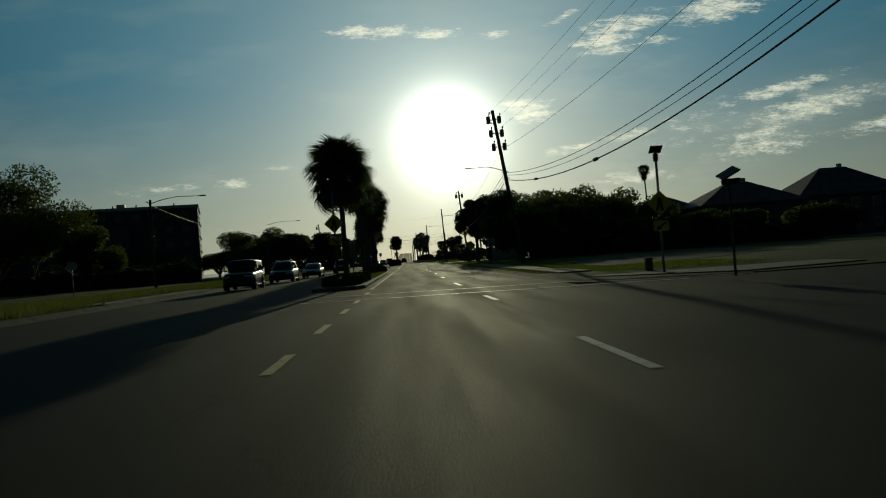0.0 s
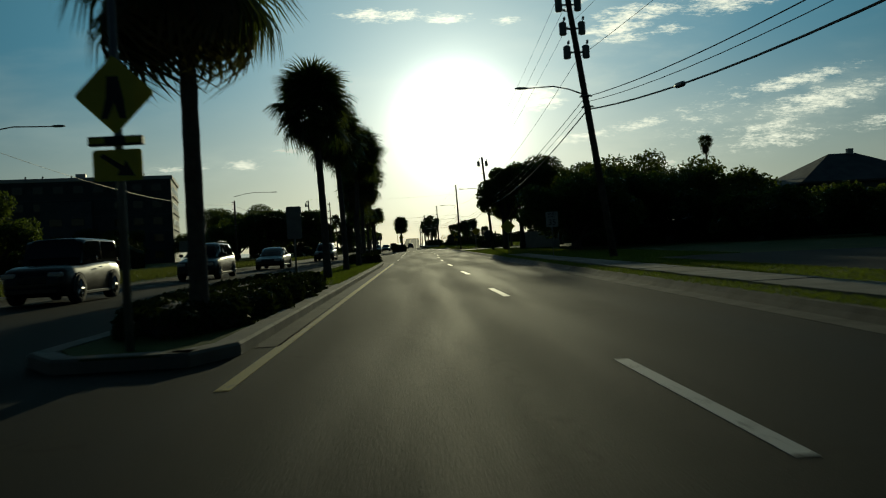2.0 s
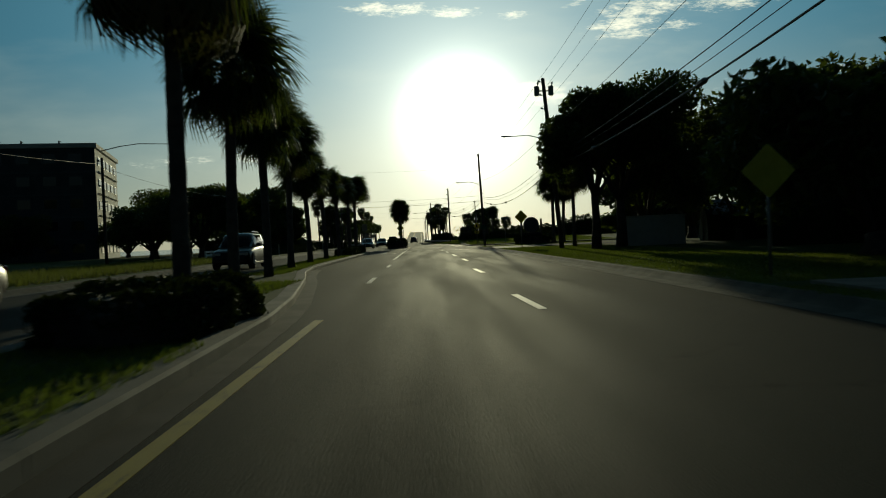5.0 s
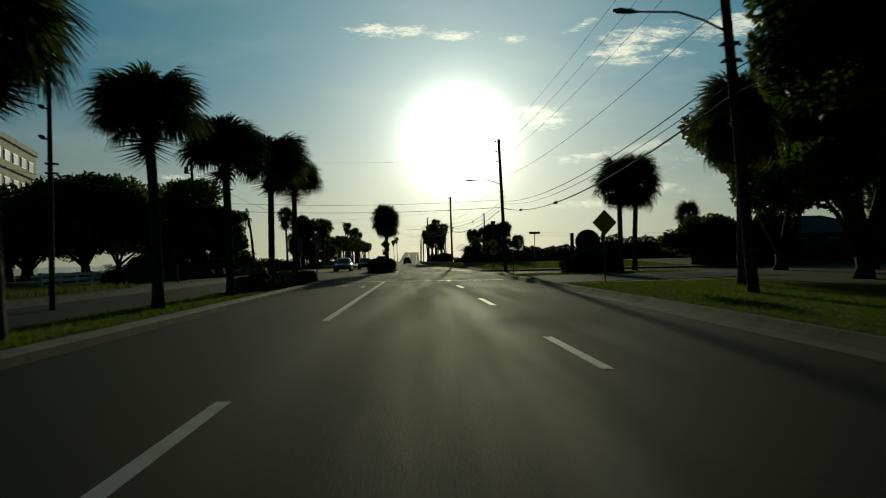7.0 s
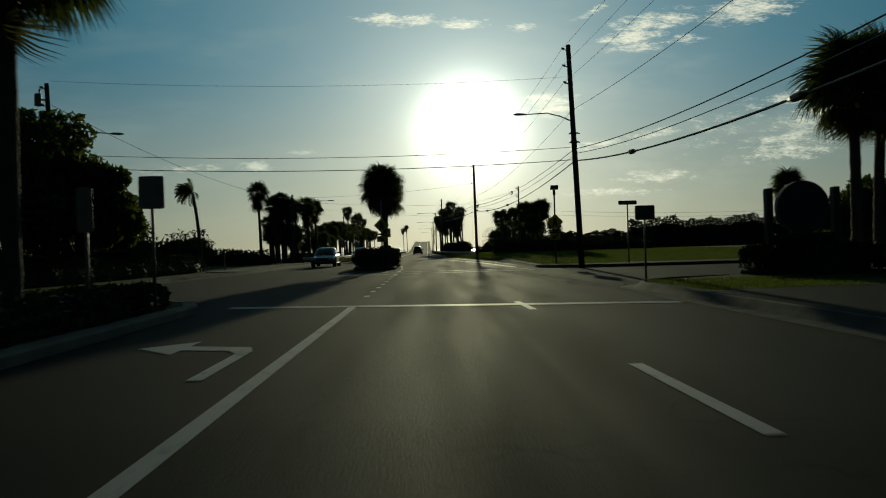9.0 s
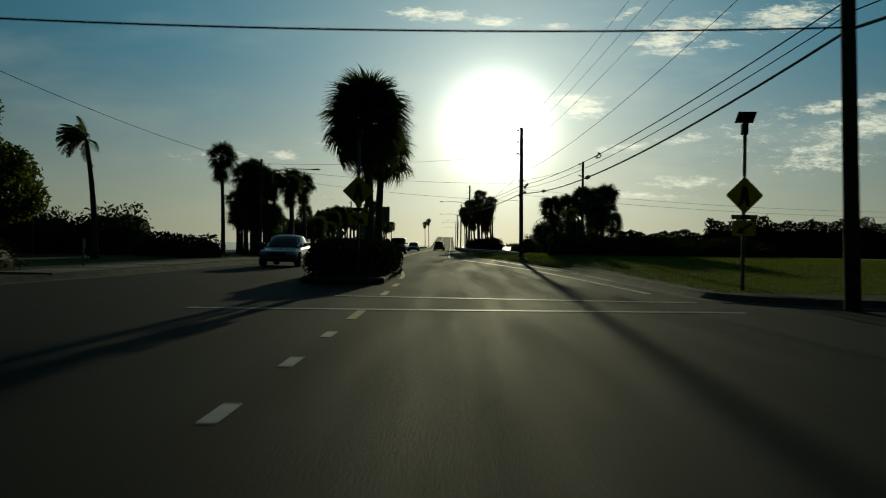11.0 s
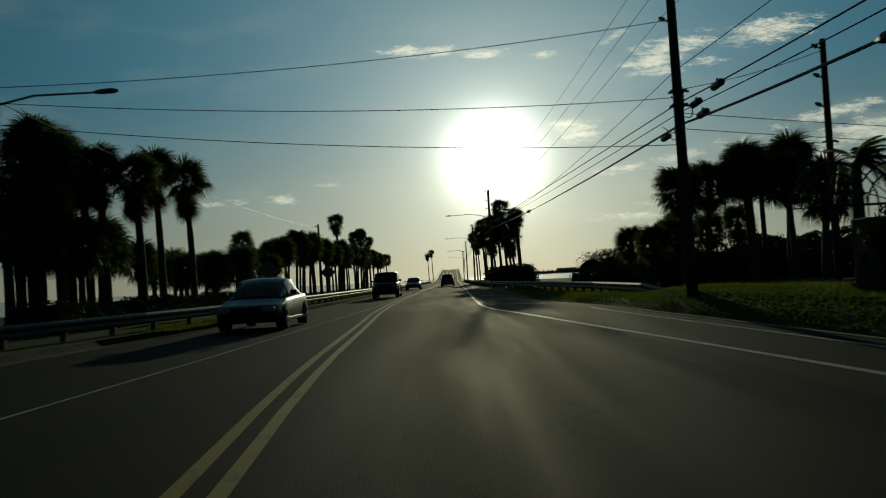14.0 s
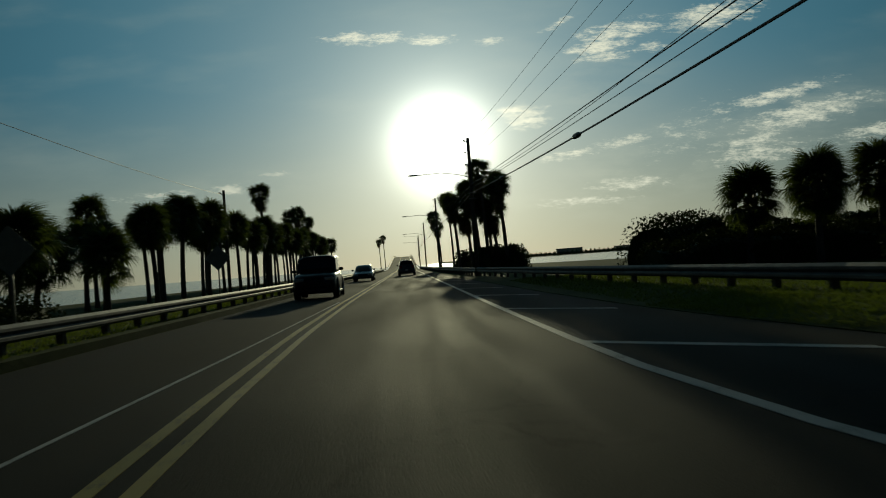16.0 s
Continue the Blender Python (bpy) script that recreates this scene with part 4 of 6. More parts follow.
# ---- planting, from the first crossing to the bay ----
MEDIAN_LABEL = "cabbage palm with dense round crown on the grassy median"
for i, (x, y, h, lean) in enumerate([(-2.78, 37.3, 5.0, 0.0), (-2.9, 54.1, 5.6, -0.2), (-3.05, 63.2, 5.8, -0.25), (-2.98, 70.0, 5.7, 0.2), (-3.2, 78.2, 5.1, 0.0), (-4.0, 84.8, 4.7, 0.1), (-4.6, 92.0, 4.6, -0.1), (-5.1, 99.5, 4.7, 0.1), (-5.4, 107.3, 4.1, -0.2), (-5.45, 114.4, 4.2, -0.2), (-5.35, 121.0, 4.25, -0.15), (-5.2, 127.2, 4.55, 0.0), (-5.24, 133.4, 4.5, 0.0)]):
    cabbage_palm(x, y, h, 20 + i, MEDIAN_LABEL, "palms on the median", 1.12 if i == 0 else 1.0 if i < 6 else 0.9 if i < 9 else 1.02 if i == 11 else 0.88, True, (lean, 0.1), hanging=9 if i in (0, 4) else 0, lowest=-32 if i < 7 else -20 if i < 9 else 0, dead=6 if i < 9 else 2, highest=88 if i < 9 else 56)
for i, (x, y, h) in enumerate([(-2.46, 171.6, 4.4), (-2.75, 177.6, 4.15)]):
    cabbage_palm(x, y, h, 50 + i, "cabbage palm rising from the median hedge", "palms in the hedge", 0.95 if i == 0 else 0.82, True, (-0.12 if i == 0 else 0.12, 0), hanging=4 if i == 0 else 0, thin=0.135)
for i, (x, start, gap, many) in enumerate([(-14.5, 228.5, 3.5, 32), (-17.2, 230.0, 4.7, 23)]):
    for k in range(many):
        y = start + gap * k + 0.7 * math.sin(k * 3.3)
        h = along([(228, 1.85), (243, 2.2), (247, 4.2), (262, 4.2), (290, 4.5), (345, 4.6)], y) + 0.35 * math.sin(k * 1.9 + i)
        cabbage_palm(x + 0.8 * math.sin(k * 2.7), y, h, 100 + 60 * i + k, "cabbage palm in a shoreline row with bare lower trunk", "palms along the bay", 0.82 + 0.06 * math.sin(k), False, (0.25 * math.sin(k), 0.2), leaf_count=40, dead=5 if y > 245 else 2, thin=0.115, lowest=-30 if y > 245 else -16)
for i, (x, y, h, wide) in enumerate([(-17.6, 210.5, 7.5, 0.95), (-13.0, 214.2, 5.6, 0.8), (-13.0, 220.3, 6.1, 0.85), (-13.7, 218.3, 6.4, 0.8), (-14.3, 214.0, 5.9, 0.75), (-15.6, 213.0, 6.3, 0.85), (-15.4, 211.2, 6.5, 0.8), (-14.4, 210.6, 6.0, 0.8), (-14.9, 213.9, 5.9, 0.7), (-15.5, 209.3, 4.4, 0.65), (-16.3, 212.3, 6.2, 0.9), (-16.0, 214.8, 6.1, 0.85), (-17.0, 212.8, 4.3, 0.7), (-15.4, 285.7, 8.8, 0.85), (-15.9, 316.8, 8.8, 0.85), (-15.2, 321, 7.8, 0.85), (-16.5, 313, 8.2, 0.85), (-8.9, 480, 10.5, 0.85), (-10.5, 484, 9.4, 0.85), (43.7, 146.9, 14.0, 0.85)]):
    skirt_palm(x, y, h, 200 + i, "tall thin fan palm with wind-blown crown and dry skirt", "tall fan palms", wide, lean=(-0.3, 0.2), wind=-0.22)
for i, (x, y, h, wide) in enumerate([(-14.9, 210.2, 2.9, 0.85), (-14.2, 211.6, 2.6, 0.8), (-15.8, 213.4, 3.0, 0.85), (-14.9, 214.8, 2.8, 0.85), (-15.2, 216.0, 2.7, 0.8), (-16.6, 212.2, 2.8, 0.85), (-17.1, 214.2, 2.8, 0.85), (-16.8, 216.2, 2.7, 0.8), (-15.6, 220.6, 2.3, 0.72), (-16.4, 224.6, 2.0, 0.75), (-15.4, 226.6, 1.9, 0.7), (-16.6, 229.3, 2.0, 0.75)]):
    cabbage_palm(x, y, h, 240 + i, "short full cabbage palm among taller palms", "short palms by the bay", wide, False, leaf_count=44, lowest=-22, dead=3)
feather_palm(-17.8, 188.0, 5.9, 7, "lone feather palm bent by the wind", "", 0.72, 0.95, (-0.5, 0), fronds=36)
for i, (x, y, h, s) in enumerate([(4.2, 317, 9.3, 1.0), (4.9, 277.6, 8.7, 0.9), (6.7, 279.5, 7.8, 0.9), (5.7, 282, 6.6, 1.2), (3.9, 283, 5.6, 1.2), (4.8, 286, 7.2, 1.1), (5.9, 279, 5.2, 1.2), (4.4, 280, 7.0, 1.1), (6.2, 275, 6.8, 0.8), (2.6, 281, 6.2, 0.8), (3.4, 345, 8.6, 1.0), (4.1, 352, 7.4, 1.0)]):
    skirt_palm(x, y, h, 300 + i, "tall fan palm in a clump beside the road", "clump of fan palms", s, lean=(-0.4, 0))
thicket([(3.9, 274), (7.2, 277), (5.6, 286), (3.6, 290)], 2.0, 2.2, 9, "dense dark scrub under tall palms", leaf=0.25, per_metre=190)
for i, (x, y, h, s) in enumerate([(13.0, 147.6, 5.3, 1.15), (14.1, 148.4, 5.35, 1.22), (36.9, 206, 6.0, 1.3), (8.6, 217.7, 3.95, 0.80), (10.0, 219.2, 4.2, 0.80), (11.2, 217.2, 4.6, 0.86), (12.2, 219.5, 4.8, 0.84), (12.9, 217.5, 4.9, 0.86), (13.6, 222.0, 5.0, 0.84), (11.9, 214.5, 3.9, 0.75), (11.0, 210.0, 3.1, 0.74), (9.3, 221.0, 2.4, 0.65), (8.2, 220.5, 1.9, 0.6), (10.0, 235.5, 2.35, 0.82), (12.4, 235.2, 2.65, 0.86), (13.9, 237.5, 2.55, 0.82), (15.2, 236, 3.0, 0.86), (17.4, 237, 3.4, 0.88)]):
    cabbage_palm(x, y, h, 340 + i, "cabbage palm with full round crown on the grass", "palms east of the road", s, i < 2, (0.25 * math.sin(i * 2), 0), leaf_count=64 if i < 2 else 50, dead=9, thin=0.17 if i < 2 else 0.125)
cabbage_palm(10.1, 121.0, 4.9, 359, "cabbage palm with ragged hanging leaves beside a utility pole", "palms east of the road", 0.95, True, (0.0, 0), hanging=9, dead=9)
feather_palm(7.5, 200.4, 3.0, 8, "small feather palm beside a gateway", "", 0.42, -0.7)
leafy_tree(11.2, 112.8, 9.5, 7.8, 1, "broad oak tree near the kerb with sunlit edge", count=15000, trunk=0.26, low=0.3, floor=3.1, leaf=0.13)
leafy_tree(9.3, 110.5, 8.4, 5.6, 2, "broad oak tree near the kerb with sunlit edge", count=11000, trunk=0.22, low=0.36, floor=3.2, leaf=0.13)
leafy_tree(12.2, 88.6, 5.4, 8.8, 3, "dark full oak tree on the verge", count=7500, trunk=0.4, low=0.12)
for i, (x, y, h, w) in enumerate([(19.6, 108.5, 8.9, 11), (25.5, 113.7, 8.7, 12), (31, 108, 7.0, 9), (22, 97, 6.3, 9), (16.8, 96, 6.8, 8.5), (29, 95, 4.2, 9), (37, 100, 4.3, 9), (33, 84, 3.6, 8), (44, 86, 3.6, 8), (26, 88, 3.8, 7)]):
    leafy_tree(x, y, h, w, 60 + i, "dark leafy oak tree in a dense group", count=6500, trunk=0.35, low=0.1, group="oaks east of the road")
for i, (x, y, h, w) in enumerate([(23.5, 138.0, 10.8, 10), (29.5, 133.0, 9.0, 10), (28.0, 124.0, 9.0, 9)]):
    leafy_tree(x, y, h, w, 80 + i, "tall shady oak tree beside a low house", count=9000, trunk=0.4, low=0.1, group="oaks by the house")
for i, (x, y, h, w) in enumerate([(-37.6, 202, 10.8, 15), (-29.8, 196, 6.8, 9), (-44, 192, 6.2, 9), (-23.5, 156, 7.4, 9), (-18.6, 157, 7.2, 8), (-27.5, 153, 6.8, 9), (-15.6, 160, 5.2, 5.5), (-24, 172, 7.6, 9), (-31, 163, 6.6, 9), (-48.5, 98, 15.5, 19), (-41, 107, 8.5, 9), (-51, 112, 10, 12), (-55, 180, 6.5, 9), (-64, 184, 7, 10)]):
    leafy_tree(x, y, h, w, 400 + i, "dark leafy tree with spreading crown west of the road", count=6000 if w < 14 else 16000, trunk=0.35, low=0.10 if y < 140 or y > 190 else 0.14, group="trees west of the road", floor=0.5 if y < 140 or y > 190 else 1.25)
for i, (x, y, h, w) in enumerate([(26.5, 172, 4.5, 6), (32, 171, 4.9, 7)]):
    leafy_tree(x, y, h, w, 90 + i, "dark rounded tree beside a low house", count=4500, trunk=0.25, low=0.1, group="trees across the side street")
leafy_tree(20.0, 140.5, 9.4, 8.4, 86, "tall dark oak tree beside the driveway", count=7000, trunk=0.32, low=0.1, group="oaks by the house")
leafy_tree(15.8, 124.5, 8.2, 7.5, 84, "dark oak tree behind a ragged palm", count=5500, trunk=0.3, low=0.1, group="oaks by the house")
leafy_tree(20.5, 119.5, 8.6, 8.5, 85, "dark oak tree behind a ragged palm", count=5500, trunk=0.3, low=0.1, group="oaks by the house")
thicket([(19, 122), (28, 121), (46, 117), (62, 112)], 2.8, 3.0, 41, "dark undergrowth below the oak trees", leaf=0.24, per_metre=70)
thicket([(15.5, 103), (30, 97), (46, 90)], 2.6, 2.4, 42, "dark undergrowth below the oak trees", leaf=0.2, per_metre=70)
thicket([(-30, 118), (-44, 112), (-62, 108)], 3.2, 3.5, 43, "dark undergrowth below trees by the apartment block", leaf=0.24, per_metre=80)
thicket([(-22, 206), (-30, 206), (-36, 205)], 3.2, 3.0, 44, "dark undergrowth below trees by the apartment block", leaf=0.24, per_metre=80)
thicket([(-50, 194), (-64, 192), (-80, 192)], 3.0, 3.0, 45, "dark shrubs in front of the apartment block", leaf=0.24, per_metre=80)
thicket([(-14, 164), (-19, 166), (-24, 168)], 2.2, 3.0, 46, "dark undergrowth below trees west of the road", leaf=0.22, per_metre=80)
thicket([(5.9, 196.9), (8.6, 196.9), (14.0, 199.5), (22, 204)], 1.6, 1.2, 47, "dark shrubs in front of the gateway wall", leaf=0.09, per_metre=420)
thicket([(11, 243), (19, 242)], 1.9, 3.0, 13, "dark mangrove scrub behind the grass field", leaf=0.25, per_metre=320, ragged=0.3)
thicket([(19, 242), (29, 241)], 2.8, 3.3, 14, "dark mangrove scrub behind the grass field", leaf=0.25, per_metre=320, ragged=0.3)
thicket([(29, 241), (40, 240), (70, 238)], 4.3, 3.5, 3, "dark mangrove scrub behind the grass field", leaf=0.25, per_metre=320, ragged=0.3)
thicket([(6.6, 236), (12, 237), (22, 238)], 1.4, 2.2, 17, "dark bushes below a row of palms", leaf=0.12, per_metre=340)
thicket([(9, 244), (16, 252), (22, 262)], 2.5, 2.8, 4, "rounded dark bushes beside the guard rail", leaf=0.13, per_metre=380, ragged=0.3)
thicket([(8.0, 222), (13, 223.5), (22, 222)], 2.0, 2.5, 5, "dark bushes at the foot of palms", leaf=0.12, per_metre=340)
thicket([(-14.5, 196), (-19.5, 200)], 1.35, 2.2, 16, "dark scrub behind the west pavement", leaf=0.2, per_metre=140)
thicket([(-20.5, 201), (-27, 203), (-34, 205)], 2.4, 3.0, 6, "dark scrub behind the west pavement", leaf=0.24, per_metre=120)
thicket([(-13.4, 207), (-13.3, 216), (-13.0, 230)], 0.85, 2.0, 7, "dense dark bushes behind the guard rail", leaf=0.10, per_metre=480)
thicket([(-16.5, 142), (-14.5, 156), (-14.0, 172)], 1.0, 1.6, 8, "low dark bushes behind the west kerb", leaf=0.09, per_metre=380)
thicket([(25, 168), (32, 170), (56, 172)], 1.9, 2.6, 12, "dark shrubs in front of low houses", leaf=0.2, per_metre=90)
hedge(-4.3, -1.95, 169.2, 184.6, 1.08, 21, "dense clipped hedge on the median, in shade", 0.055, 22000, z=0.06, taper=0.4)
hedge(-4.0, -2.2, 36.2, 49.0, 0.42, 22, "low glossy ground shrubs on the median", 0.06, 9000, "low_hedge")
hedge(-4.1, -2.25, 75.0, 79.5, 0.55, 23, "small rounded shrubs at the median's bend", 0.06, 4500, "low_hedge")
hedge(-6.1, -4.8, 123.0, 139.6, 0.5, 24, "low clipped hedge along the median nose", 0.06, 7000, "low_hedge")
hedge(9.1, 12.4, 144.6, 147.2, 0.85, 25, "flowering shrubs below a round sign", 0.07, 4200, "low_hedge")
grass("median_grass", [(-4.1, -2.05, 49.0, 75.0), (-4.6, -3.0, 79.5, 88.0), (-5.7, -4.4, 93.0, 101.0), (-6.2, -4.75, 101.0, 123.0)], 0.075, 1, "short green grass blades on the median", density=260)
grass("verge_grass", [(5.25, 5.95, 33.0, 79.0), (7.35, 9.35, 29.0, 80.0), (9.4, 13.5, 29.0, 37.6), (9.4, 13.0, 58.5, 80.0), (5.5, 12.0, 80.0, 126.0), (5.5, 9.2, 139.0, 144.0), (9.2, 16.0, 141.6, 145.8)], 0.055, 2, "short green grass blades along the east kerb", density=220)
grass("rough_grass", [(-21.0, -13.95, 26.0, 134.0), (-13.9, -12.5, 26.0, 34.0), (-13.9, -12.4, 52.0, 134.0)], 0.26, 3, "tall rough grass behind the west kerb", DRY_BLADE, 40)
grass("field_grass", [(5.9, 10.0, 165.0, 186.0), (5.3, 10.0, 186.0, 197.0), (4.9, 7.5, 197.0, 205.0), (10.0, 24.0, 166.0, 198.0)], 0.05, 4, "short grass blades of the open field", density=190)
grass("shoulder_grass", [(4.3, 9.0, 205.0, 212.0), (3.4, 9.0, 212.0, 218.0), (2.5, 9.0, 218.0, 245.0), (-10.5, -8.6, 205.0, 260.0)], 0.07, 5, "grass blades beside the guard rails", density=130)
grass("bank_grass", [(bank_inner(y)[0] + 0.03, bank_inner(y)[0] + 1.9, y, y + 0.5) for y in spans(188, 222, 0.5)], 0.05, 6, "short grass blades on the low bank by the road", density=330)
pavement("pavement_east", 6.0, 7.3, 31.5, 79.5)
structure("parking_lot", Geo().prism([(9.4, 38), (15.0, 39), (21, 46), (20, 55), (13.5, 58), (9.4, 58)], 0.0, land + 0.012), ASPHALT, "dark grey asphalt parking lot beyond the pavement", "parking lot")
pavement("pavement_north_west", -12.35, -10.72, 169.0, 196.0)
pavement("pavement_west", -13.9, -12.45, 34.0, 52.0)
structure("driveway", Geo().prism([(5.4, 126.5), (9.0, 128.5), (16, 130.5), (16, 139.5), (8.6, 140.0), (5.35, 138.5)], 0.0, land + 0.014), ASPHALT, "dark grey driveway apron", "driveway")
structure("apron", Geo().prism([(10.2, 23.6), (14.5, 24.6), (14.5, 27.5), (6.6, 28.4), (6.5, 27.6)], 0.0, 0.068), CONCRETE, "pale concrete ramp at the crossing", "pavement")

# ---- poles, lamps, wires ----


def insulator(geo, p, out):
    p, out = Vector(p), Vector(out).normalized()
    geo.tube([p, p + out * 0.09, p + out * 0.10, p + out * 0.18, p + out * 0.19, p + out * 0.26], [0.025, 0.025, 0.06, 0.05, 0.06, 0.02], 7)


def utility_pole(x, y, height, label, lean=(0, 0), arm=None, cans=0, thick=0.15):
    """A timber pole with line insulators, clamps, and where seen transformers and a lamp arm (dx, dy, z)."""
    ob = thing("utility_pole", label, "utility pole", "timber utility poles", at=(x, y, 0.1))
    at = lambda z: Vector((lean[0] * z / height, lean[1] * z / height, z))
    part("shaft", Geo().tube([at(-0.4), at(height * 0.5), at(height)], [thick, thick * 0.88, thick * 0.72], 10), POLE_WOOD, ob, "weathered timber shaft", True)
    for z in (height - 0.25, height - 1.05, height - 1.85):
        peg = Geo()
        insulator(peg, at(z) + Vector((-thick * 0.7, 0, 0)), (-1, 0, 0.5))
        part("insulator", peg, GREY_PAINT, ob)
    for z in (height * 0.56, height * 0.60):
        clamp = Geo().box(tuple(at(z)), (thick * 2.6, thick * 2.4, 0.05), 0.01)
        clamp.tube([at(z) + Vector((thick, 0, 0)), at(z) + Vector((thick + 0.14, 0, -0.02))], 0.03, 6)
        part("cable_clamp", clamp, STEEL, ob)
    for i in range(cans):
        z = height - 0.5 - 1.05 * (i // 2)
        s = 1 if i % 2 else -1
        c = at(z) + Vector((s * 0.42, 0, -0.25))
        can = part("transformer", Geo().tube([c + Vector((0, 0, -0.28)), c + Vector((0, 0, -0.25)), c + Vector((0, 0, 0.25)), c + Vector((0, 0, 0.30))], [0.13, 0.16, 0.16, 0.10], 12), GREY_PAINT, ob, "grey cylindrical transformer")
        bush = Geo()
        insulator(bush, c + Vector((0.05, 0, 0.28)), (0.2, 0, 1))
        part("bushing", bush, GREY_PAINT, can)
        part("bracket", Geo().box(tuple(at(z) + Vector((s * 0.2, 0, -0.25))), (0.28, 0.06, 0.08), 0.01), GREY_PAINT, can)
    if arm:
        lamp_arm(ob, at(arm[2] - 0.35), Vector((arm[0], arm[1], arm[2])))
    return ob


def lamp_arm(ob, base, tip):
    base, tip = Vector(base), Vector(tip)
    mid = base.lerp(tip, 0.55) + Vector((0, 0, 0.22))
    part("arm", Geo().tube([base, base.lerp(mid, 0.5) + Vector((0, 0, 0.06)), mid, tip], [0.035, 0.03, 0.028, 0.025], 7), STEEL, ob, "curved grey lamp arm", True)
    way = (tip - base).normalized()
    way.z = 0
    head = Geo()
    side = Vector((-way.y, way.x, 0))
    rings = []
    for t, w, h in ((-0.05, 0.03, 0.03), (0.12, 0.10, 0.055), (0.42, 0.12, 0.06), (0.58, 0.05, 0.03)):
        c = tip + way * t
        rings.append([c + side * w * u + Vector((0, 0, h * k)) for u, k in ((-1, -0.6), (-1, 0.2), (-0.5, 1), (0.5, 1), (1, 0.2), (1, -0.6))])
    head.loft(rings)
    part("lamp_head", head, GREY_PAINT, ob, "flat grey road-lamp head")


POLES = {
    "z": (10.5, 12.0, 12.2, (0, 0)), "a": (8.85, 62.5, 12.0, (-1.55, 0)), "b": (8.4, 116.0, 10.2, (-0.75, 0)),
    "c": (7.3, 162.0, 10.5, (-0.35, 0)), "d": (4.8, 203.6, 9.1, (-0.1, 0)), "e": (2.5, 262.0, 9.3, (0, 0)), "f": (1.9, 308.0, 9.0, (0, 0)), "g": (1.7, 366.0, 9.0, (0, 0)), "h": (1.6, 426.0, 8.8, (0, 0)),
}
utility_pole(*POLES["z"][:3], "leaning timber utility pole by a side street", POLES["z"][3])
utility_pole(*POLES["a"][:3], "leaning timber pole with stacked transformers and road lamp", POLES["a"][3], (-3.5, -0.3, 7.6), 6, 0.17)
utility_pole(*POLES["b"][:3], "timber pole with transformer and road lamp beside oaks", POLES["b"][3], (-2.9, -0.6, 6.75), 2)
utility_pole(*POLES["c"][:3], "timber pole with road lamp at the side street", POLES["c"][3], (-2.5, -0.3, 7.2), 0)
utility_pole(*POLES["d"][:3], "straight timber pole where wires cross the road", POLES["d"][3])
for key in "efgh":
    utility_pole(*POLES[key][:3], "timber pole with road lamp along the causeway", POLES[key][3], (-3.6, 0, 7.0))
utility_pole(9.2, 205.2, 7.0, "short timber pole behind gateway palms", (0, 0), None, 0, 0.11)
utility_pole(-19.3, 63.0, 7.0, "timber lamp pole west of the road", (0, 0), (3.7, 0, 7.05), 0, 0.12)
utility_pole(-20.4, 121.0, 7.1, "timber lamp pole west of the road", (0, 0), (4.2, 0.6, 7.9), 0, 0.12)
utility_pole(-16.9, 161.0, 9.1, "timber pole with transformer and road lamp west of the road", (-0.3, 0), (2.1, 1.2, 6.9), 1, 0.14)
utility_pole(-12.9, 202.6, 6.6, "timber pole with lamp arm beside the guard rail", (0, 0), (3.5, -0.5, 5.9), 0, 0.12)
utility_pole(-14.0, 262.0, 6.9, "timber pole behind the palm row", (0, 0), None, 0, 0.12)
utility_pole(-9.3, 118.0, 6.2, "slim dark pole beside the west kerb", (0, 0), None, 0, 0.08)


def wire(a, b, sag, thick, label, kinks=()):
    a, b = Vector(a), Vector(b)
    k = 22
    line = [a.lerp(b, i / k) - Vector((0, 0, sag * 4 * (i / k) * (1 - i / k))) for i in range(k + 1)]
    ob = thing("overhead_wire", label, "wire", "overhead wires")
    part("cable", Geo().tube(line, thick, 6), CABLE, ob)
    for t in kinks:
        p, q = line[int(t * k)], line[int(t * k) + 1]
        part("splice", Geo().tube([p, p.lerp(q, 0.1), p.lerp(q, 0.3), p.lerp(q, 0.4)], [thick, thick * 3, thick * 3, thick], 8), CABLE, ob, "black cable splice case")
    return ob


def pole_point(key, z, off=0.0):
    x, y, h, lean = POLES[key]
    return (x + lean[0] * z / h + off, y, 0.1 + z)


for a, b in ("za", "ab", "bc", "cd", "de", "ef", "fg", "gh"):
    ha, hb = POLES[a][2], POLES[b][2]
    for i, off in enumerate((-0.28, -0.28, -0.28)):
        wire(pole_point(a, ha - 0.15 - 0.8 * i, off), pole_point(b, hb - 0.15 - 0.8 * i, off), 0.5, 0.007, "thin bare overhead power line")
    wire(pole_point(a, ha - 3.1), pole_point(b, hb - 3.1), 0.6, 0.010, "thin overhead line below the power lines")
    low_a, low_b = ({"z": 6.75, "a": 6.6, "b": 4.9, "c": 5.0, "d": 4.6, "e": 5.6}.get(k, 5.6) for k in (a, b))
    slack = 1.0 if a == "z" else 0.4 if a == "b" else -0.6 if a in "defg" else 0.0
    wire(pole_point(a, low_a + 0.55), pole_point(b, low_b + 0.55), 0.55 + 0.85 * slack, 0.017, "black overhead telephone cable")
    wire(pole_point(a, low_a + 0.35, 0.1), pole_point(b, low_b + 0.35, 0.1), 0.60 + 0.85 * slack, 0.013, "black overhead telephone cable")
    wire(pole_point(a, low_a), pole_point(b, low_b), 0.75 + 0.85 * slack, 0.030, "thick black overhead cable bundle with splices", (0.5, 0.8))
